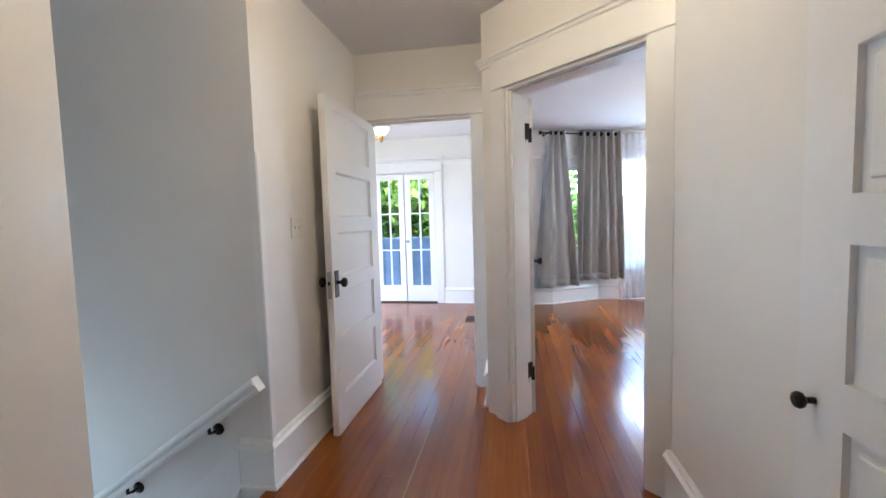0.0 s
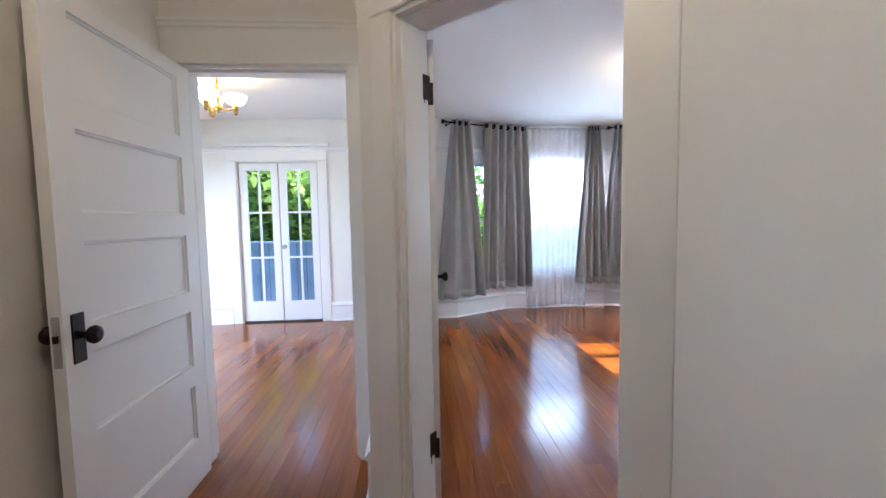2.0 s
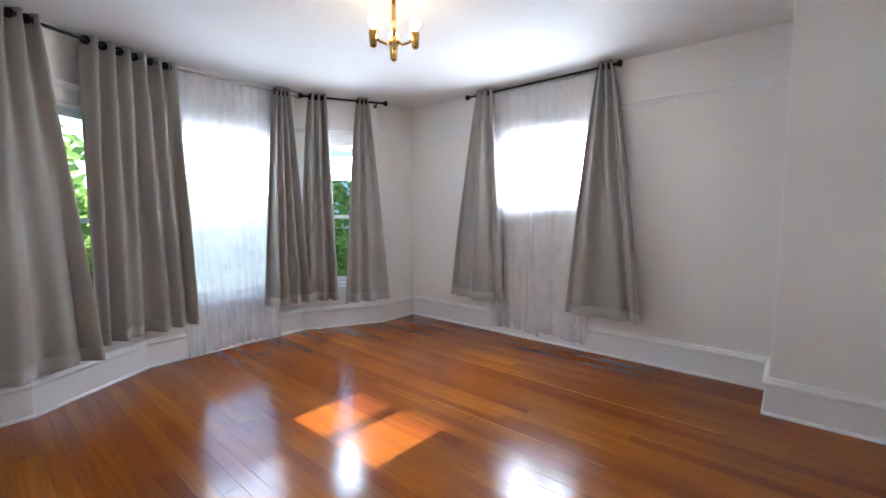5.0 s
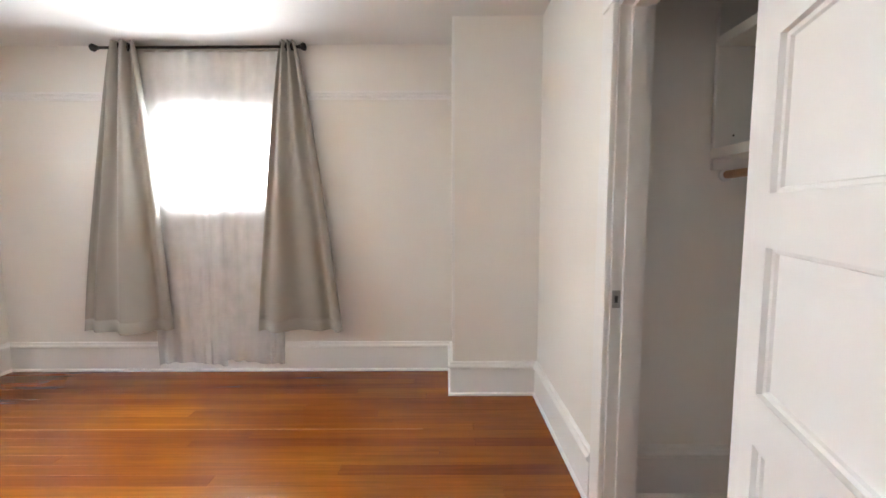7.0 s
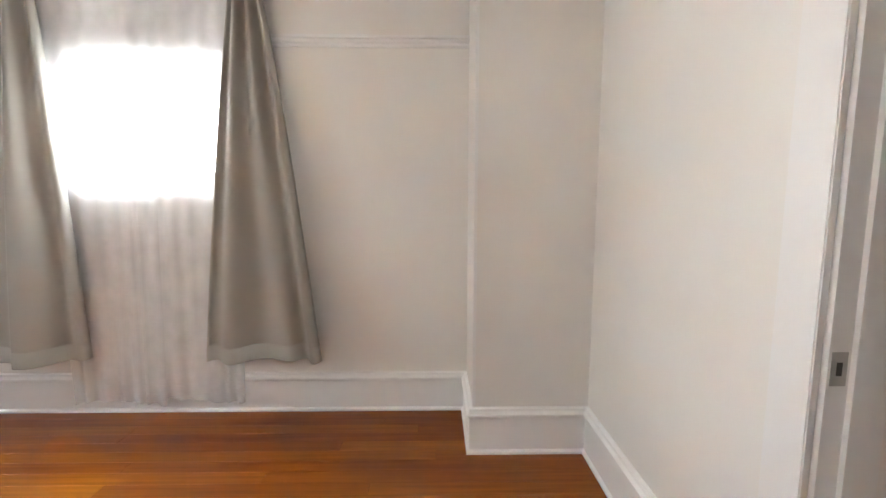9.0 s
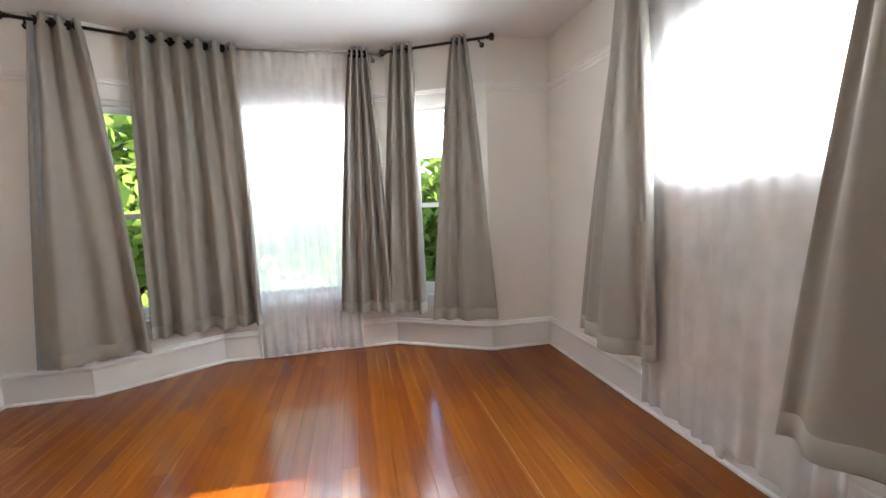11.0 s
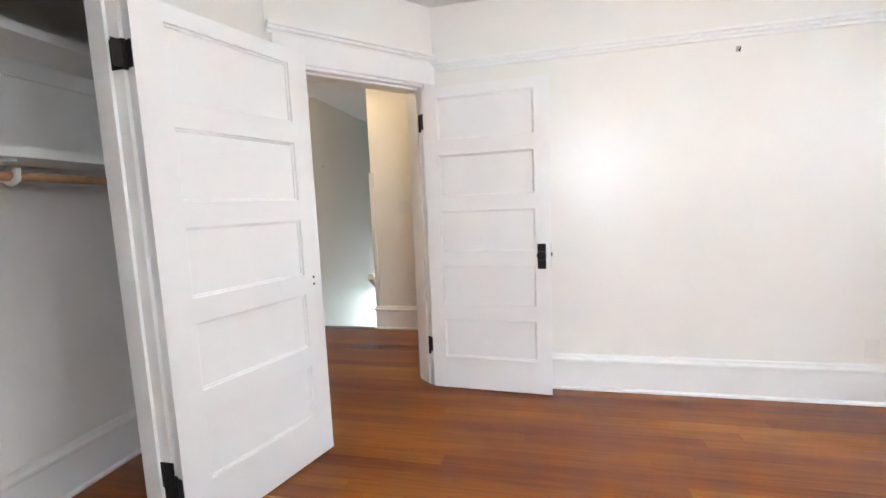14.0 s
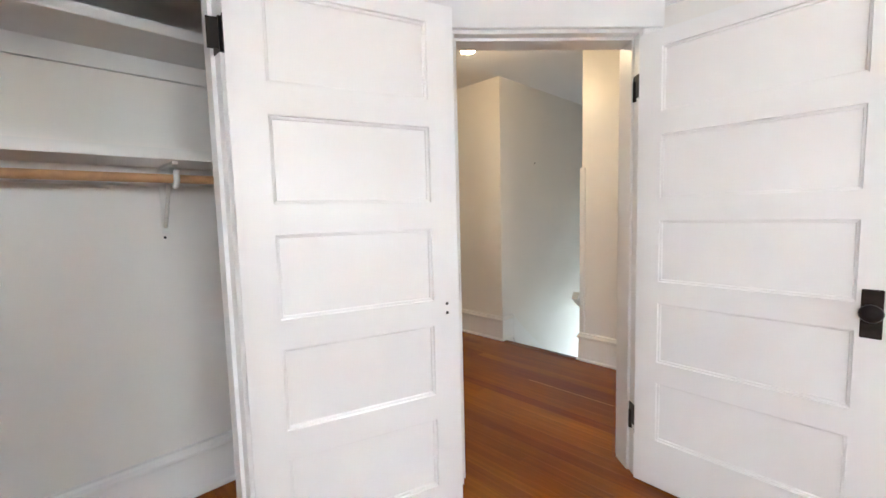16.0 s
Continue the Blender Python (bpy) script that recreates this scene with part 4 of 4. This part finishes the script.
part("vent_frame", boxes((-0.07, 0.07, -0.15, -0.14, 0, 0.006), (-0.07, 0.07, 0.14, 0.15, 0, 0.006), (-0.07, -0.06, -0.14, 0.14, 0, 0.006), (0.06, 0.07, -0.14, 0.14, 0, 0.006)), BRONZE, e)
for k in range(9):
    part("slat", boxes((-0.06, 0.06, -0.136 + k * 0.0305, -0.118 + k * 0.0305, 0, 0.005)), BRONZE, e)

e = base("rail_hook", pose(CHX + 0.02, CHY, 2.30, 0, 0, 0), "tiny white painted hook at the chimney corner", "hook")
part("plate", boxes((-0.01, 0.01, 0, 0.004, -0.02, 0.02)), TRIM, e)
part("prong", made(tube, [(0, 0.003, -0.005), (0, 0.016, -0.012), (0, 0.02, 0.004)], 0.004, 8), TRIM, e)
tagged(part("corner_bead", boxes((CHX - 0.004, CHX + 0.012, CHY - 0.012, CHY + 0.004, 0.24, CEILING)), TRIM, bevel=0.002), "thin white corner bead on the chimney breast", "trim", "", "structure")
e = base("wall_nail", pose(-1.61, ST0, 1.78), "small dark nail in the stairwell wall", "nail")
part("shank", made(tube, [(0, 0, 0), (0, 0.012, 0.003)], 0.003, 8), BRONZE, e)
part("head", made(lathe, [(0.006, 0), (0.006, 0.002)], pose(0, 0.012, 0.003, -90, 0, 0), 10), BRONZE, e)

# ---- outside ----
bm = bmesh.new()
box(bm, -400, 400, -400, 400, -3.3, -3.2)
tagged(part("ground", bm, GRASS), "grassy ground far below the windows", "ground", "", "structure")
e = base("balcony", pose(0, BN + 0.15, 0), "blue-grey stained wooden balcony with a boarded rail", "balcony")
part("deck", boxes((-3.4, 0.2, 0.0, 1.5, -0.2, -0.06)), DECK, e)
part("top_rail", boxes((-3.4, 0.2, 1.40, 1.52, 0.93, 0.97)), DECK, e, bevel=0.006)
for k in range(24):
    part("board", boxes((-3.39 + k * 0.15, -3.25 + k * 0.15, 1.44, 1.465, -0.06, 0.93)), DECK, e)
for x in (-3.4, 0.1):
    part("post", boxes((x, x + 0.09, 1.41, 1.50, -3.2, 0.92)), DECK, e)


def tree(name, x, y, height, spread, material, label, seed, count=5000, leaf=0.14, low=0.25):
    rnd = np.random.RandomState(seed)
    e = base(name, pose(x, y, -3.2), label, "tree", "garden trees")
    bm = bmesh.new()
    pts = [(0, 0, 0)]
    for k in range(1, 7):
        pts.append((rnd.normal(0, 0.06 * k), rnd.normal(0, 0.06 * k), height * 0.8 * k / 6))
    tube(bm, pts, [height * 0.022 * (1 - 0.13 * k) for k in range(7)], 9)
    ends = []
    for k in range(14):
        a = rnd.uniform(0, 6.28)
        z0 = height * rnd.uniform(low + 0.05, 0.72)
        r = spread * rnd.uniform(0.5, 0.95)
        tip = Vector((r * math.cos(a), r * math.sin(a), z0 + height * rnd.uniform(0.06, 0.25)))
        st_ = Vector((0, 0, z0))
        tube(bm, [st_, st_.lerp(tip, 0.5) + Vector((0, 0, 0.15)), tip], [height * 0.008, height * 0.005, 0.01], 6)
        ends += [tip, st_.lerp(tip, 0.6), st_.lerp(tip, 0.8)]
    part("trunk", bm, BARK, e)
    ends = np.array([list(p) for p in ends])
    extra = np.stack([rnd.normal(0, spread * 0.45, 24), rnd.normal(0, spread * 0.45, 24), rnd.uniform(height * low, height * 0.98, 24)], 1)
    cent = np.concatenate([ends, extra])
    c = cent[rnd.randint(0, len(cent), count)] + rnd.normal(0, spread * 0.17, (count, 3)) * (1, 1, 0.8)
    u = rnd.normal(0, 1, (count, 3))
    u /= np.linalg.norm(u, axis=1)[:, None]
    w = np.cross(u, rnd.normal(0, 1, (count, 3)))
    w /= np.linalg.norm(w, axis=1)[:, None]
    s = leaf * rnd.uniform(0.6, 1.3, (count, 1))
    v = np.stack([c - u * s, c + w * s * 0.55, c + u * s, c - w * s * 0.55], 1).reshape(-1, 3)
    f = np.arange(count * 4).reshape(-1, 4)
    me = bpy.data.meshes.new("crown")
    me.from_pydata(v.tolist(), [], f.tolist())
    me.materials.append(material)
    cr = new("crown", me)
    cr.parent = e
    return e


TL = "leafy green garden tree with an uneven crown"
tree("tree", -2.6, 11.0, 7.5, 2.4, LEAF, TL, 3, 9000)
tree("tree", 0.2, 13.5, 8.0, 2.6, LEAF2, "dense dark green garden tree", 4, 8000)
tree("tree", -5.5, 12.5, 8.5, 2.6, LEAF2, "dense dark green garden tree", 5, 7000)
tree("tree", 4.6, 11.4, 5.3, 2.0, LEAF, TL, 6, 8000)
tree("tree", 7.4, 12.8, 5.9, 2.4, LEAF, TL, 7, 7000)
tree("tree", 2.4, 16.5, 5.6, 2.2, LEAF, TL, 8, 6000)
# slim tree added to keep the sun out of the bay's east window
tree("tree", 6.3, 6.9, 8.6, 0.8, LEAF, TL, 10, 3500, low=0.5)
tree("tree", -0.6, 9.6, 5.6, 1.5, LEAF, TL, 9, 6000)
rnd = np.random.RandomState(20)
cnt = 14000
ang_ = rnd.uniform(0, math.pi, cnt)
c = np.stack([45 * np.cos(ang_) + rnd.normal(0, 2, cnt), 8 + 45 * np.sin(ang_) + rnd.normal(0, 2, cnt), -3.2 + rnd.uniform(0, 1, cnt) * (5 + 1.5 * np.sin(ang_ * 9) + np.sin(ang_ * 23))], 1)
u = rnd.normal(0, 1, (cnt, 3))
w = np.cross(u, rnd.normal(0, 1, (cnt, 3)))
u, w = u / np.linalg.norm(u, axis=1)[:, None], w / np.linalg.norm(w, axis=1)[:, None]
v = np.stack([c - u * 0.7, c + w * 0.5, c + u * 0.7, c - w * 0.5], 1).reshape(-1, 3)
me = bpy.data.meshes.new("far_woods")
me.from_pydata(v.tolist(), [], np.arange(cnt * 4).reshape(-1, 4).tolist())
me.materials.append(LEAF2)
tagged(new("far_woods", me), "distant belt of green trees", "woods", "", "stuff")

e = base("neighbour_house", pose(8.9, 3.4, -3.2), "pale sided neighbouring house with a grey roof", "house")
part("wall", boxes((0, 6, -5, 12, 0, 7.7)), SIDING, e)
for k in range(26):
    part("clapboard", boxes((-0.02, 0.0, -5, 12, 0.28 * k, 0.28 * k + 0.012)), SIDING, e)
bm = bmesh.new()
q = [(-0.75, 7.78), (3.0, 9.4), (6.75, 7.78), (6.75, 7.63), (3.0, 9.25), (-0.75, 7.63)]
lo = [bm.verts.new((x, -5.5, z)) for x, z in q]
hi = [bm.verts.new((x, 12.5, z)) for x, z in q]
bm.faces.new(lo)
bm.faces.new(hi[::-1])
for i in range(6):
    bm.faces.new((lo[i], lo[(i + 1) % 6], hi[(i + 1) % 6], hi[i]))
part("roof", bm, ROOF, e)
for y in (-1.2, 1.3, 5.0):
    wv = part("window", boxes((-0.05, 0.0, y - 0.5, y + 0.5, 4.6, 6.0)), TRIM, e)
    part("pane", boxes((-0.06, -0.05, y - 0.42, y + 0.42, 4.68, 5.28), (-0.06, -0.05, y - 0.42, y + 0.42, 5.34, 5.92)), DARKGL, wv)

# ---- floor planks ----
PW = 0.083
plank_meshes = {}


def plank_mesh(w, l):
    key = (round(w, 3), round(l, 2))
    if key not in plank_meshes:
        bm = bmesh.new()
        g, c_ = 0.0002, 0.0006
        lo = [bm.verts.new(v) for v in ((g, g, -0.02), (w - g, g, -0.02), (w - g, l - g, -0.02), (g, l - g, -0.02))]
        mid = [bm.verts.new(v) for v in ((g, g, -c_), (w - g, g, -c_), (w - g, l - g, -c_), (g, l - g, -c_))]
        top = [bm.verts.new(v) for v in ((g + c_, g + c_, 0), (w - g - c_, g + c_, 0), (w - g - c_, l - g - c_, 0), (g + c_, l - g - c_, 0))]
        for a, b in ((lo, mid), (mid, top)):
            for i in range(4):
                bm.faces.new((a[i], a[(i + 1) % 4], b[(i + 1) % 4], b[i]))
        bm.faces.new(top)
        plank_meshes[key] = mesh_of("plank", bm, FLOOR)
    return plank_meshes[key]


def bay_end(x):
    if x <= BAY[0][0] or x >= BAY[3][0]:
        return YN
    if x < BAY[1][0]:
        return YN + (x - BAY[0][0]) / (BAY[1][0] - BAY[0][0]) * (BAY[1][1] - YN)
    if x > BAY[2][0]:
        return YN + (BAY[3][0] - x) / (BAY[3][0] - BAY[2][0]) * (BAY[2][1] - YN)
    return BAY[1][1]


rp = random.Random(7)
x = BW
while x < XE:
    w = min(PW, XE + 0.02 - x)
    if x + w <= HW + 0.02:
        y, end = HN + 0.05, BN + 0.06
    elif x < 0.1:
        y, end = HS, BN + 0.06
    elif x < HE + 0.05:
        y, end = HS, bay_end(x + w / 2) + 0.03
    else:
        y, end = CBK - 0.03, bay_end(x + w / 2) + 0.03
    y0 = y
    while y < end - 1e-3:
        l = round(rp.choice((1.2, 1.6, 2.0, 2.4, 2.8, 3.2, 3.6)), 2)
        if y == y0:
            l = round(l * rp.uniform(0.3, 1.0), 1)
        if end - y - l < 0.3:
            l = max(0.05, math.ceil((end - y) * 100) / 100)
        pl = new("plank", plank_mesh(w, l))
        pl.location = (x, y, 0)
        pl.parent = floor
        y += l
    x += PW


# pale filler strips let into the floor joints
PALE = mat("pale wood filler", (0.40, 0.17, 0.05), 0.25, var=0.15, scale=20)
for x, y, l in ((-0.372, 1.45, 0.75), (-0.455, 4.2, 1.4), (3.30, 2.6, 2.7), (1.47, 1.95, 0.9), (2.55, 3.0, 1.2)):
    st_ = part("filler_strip", boxes((0, 0.007, 0, l, -0.004, 0.0006)), PALE, floor)
    st_.location = (x, y, 0)
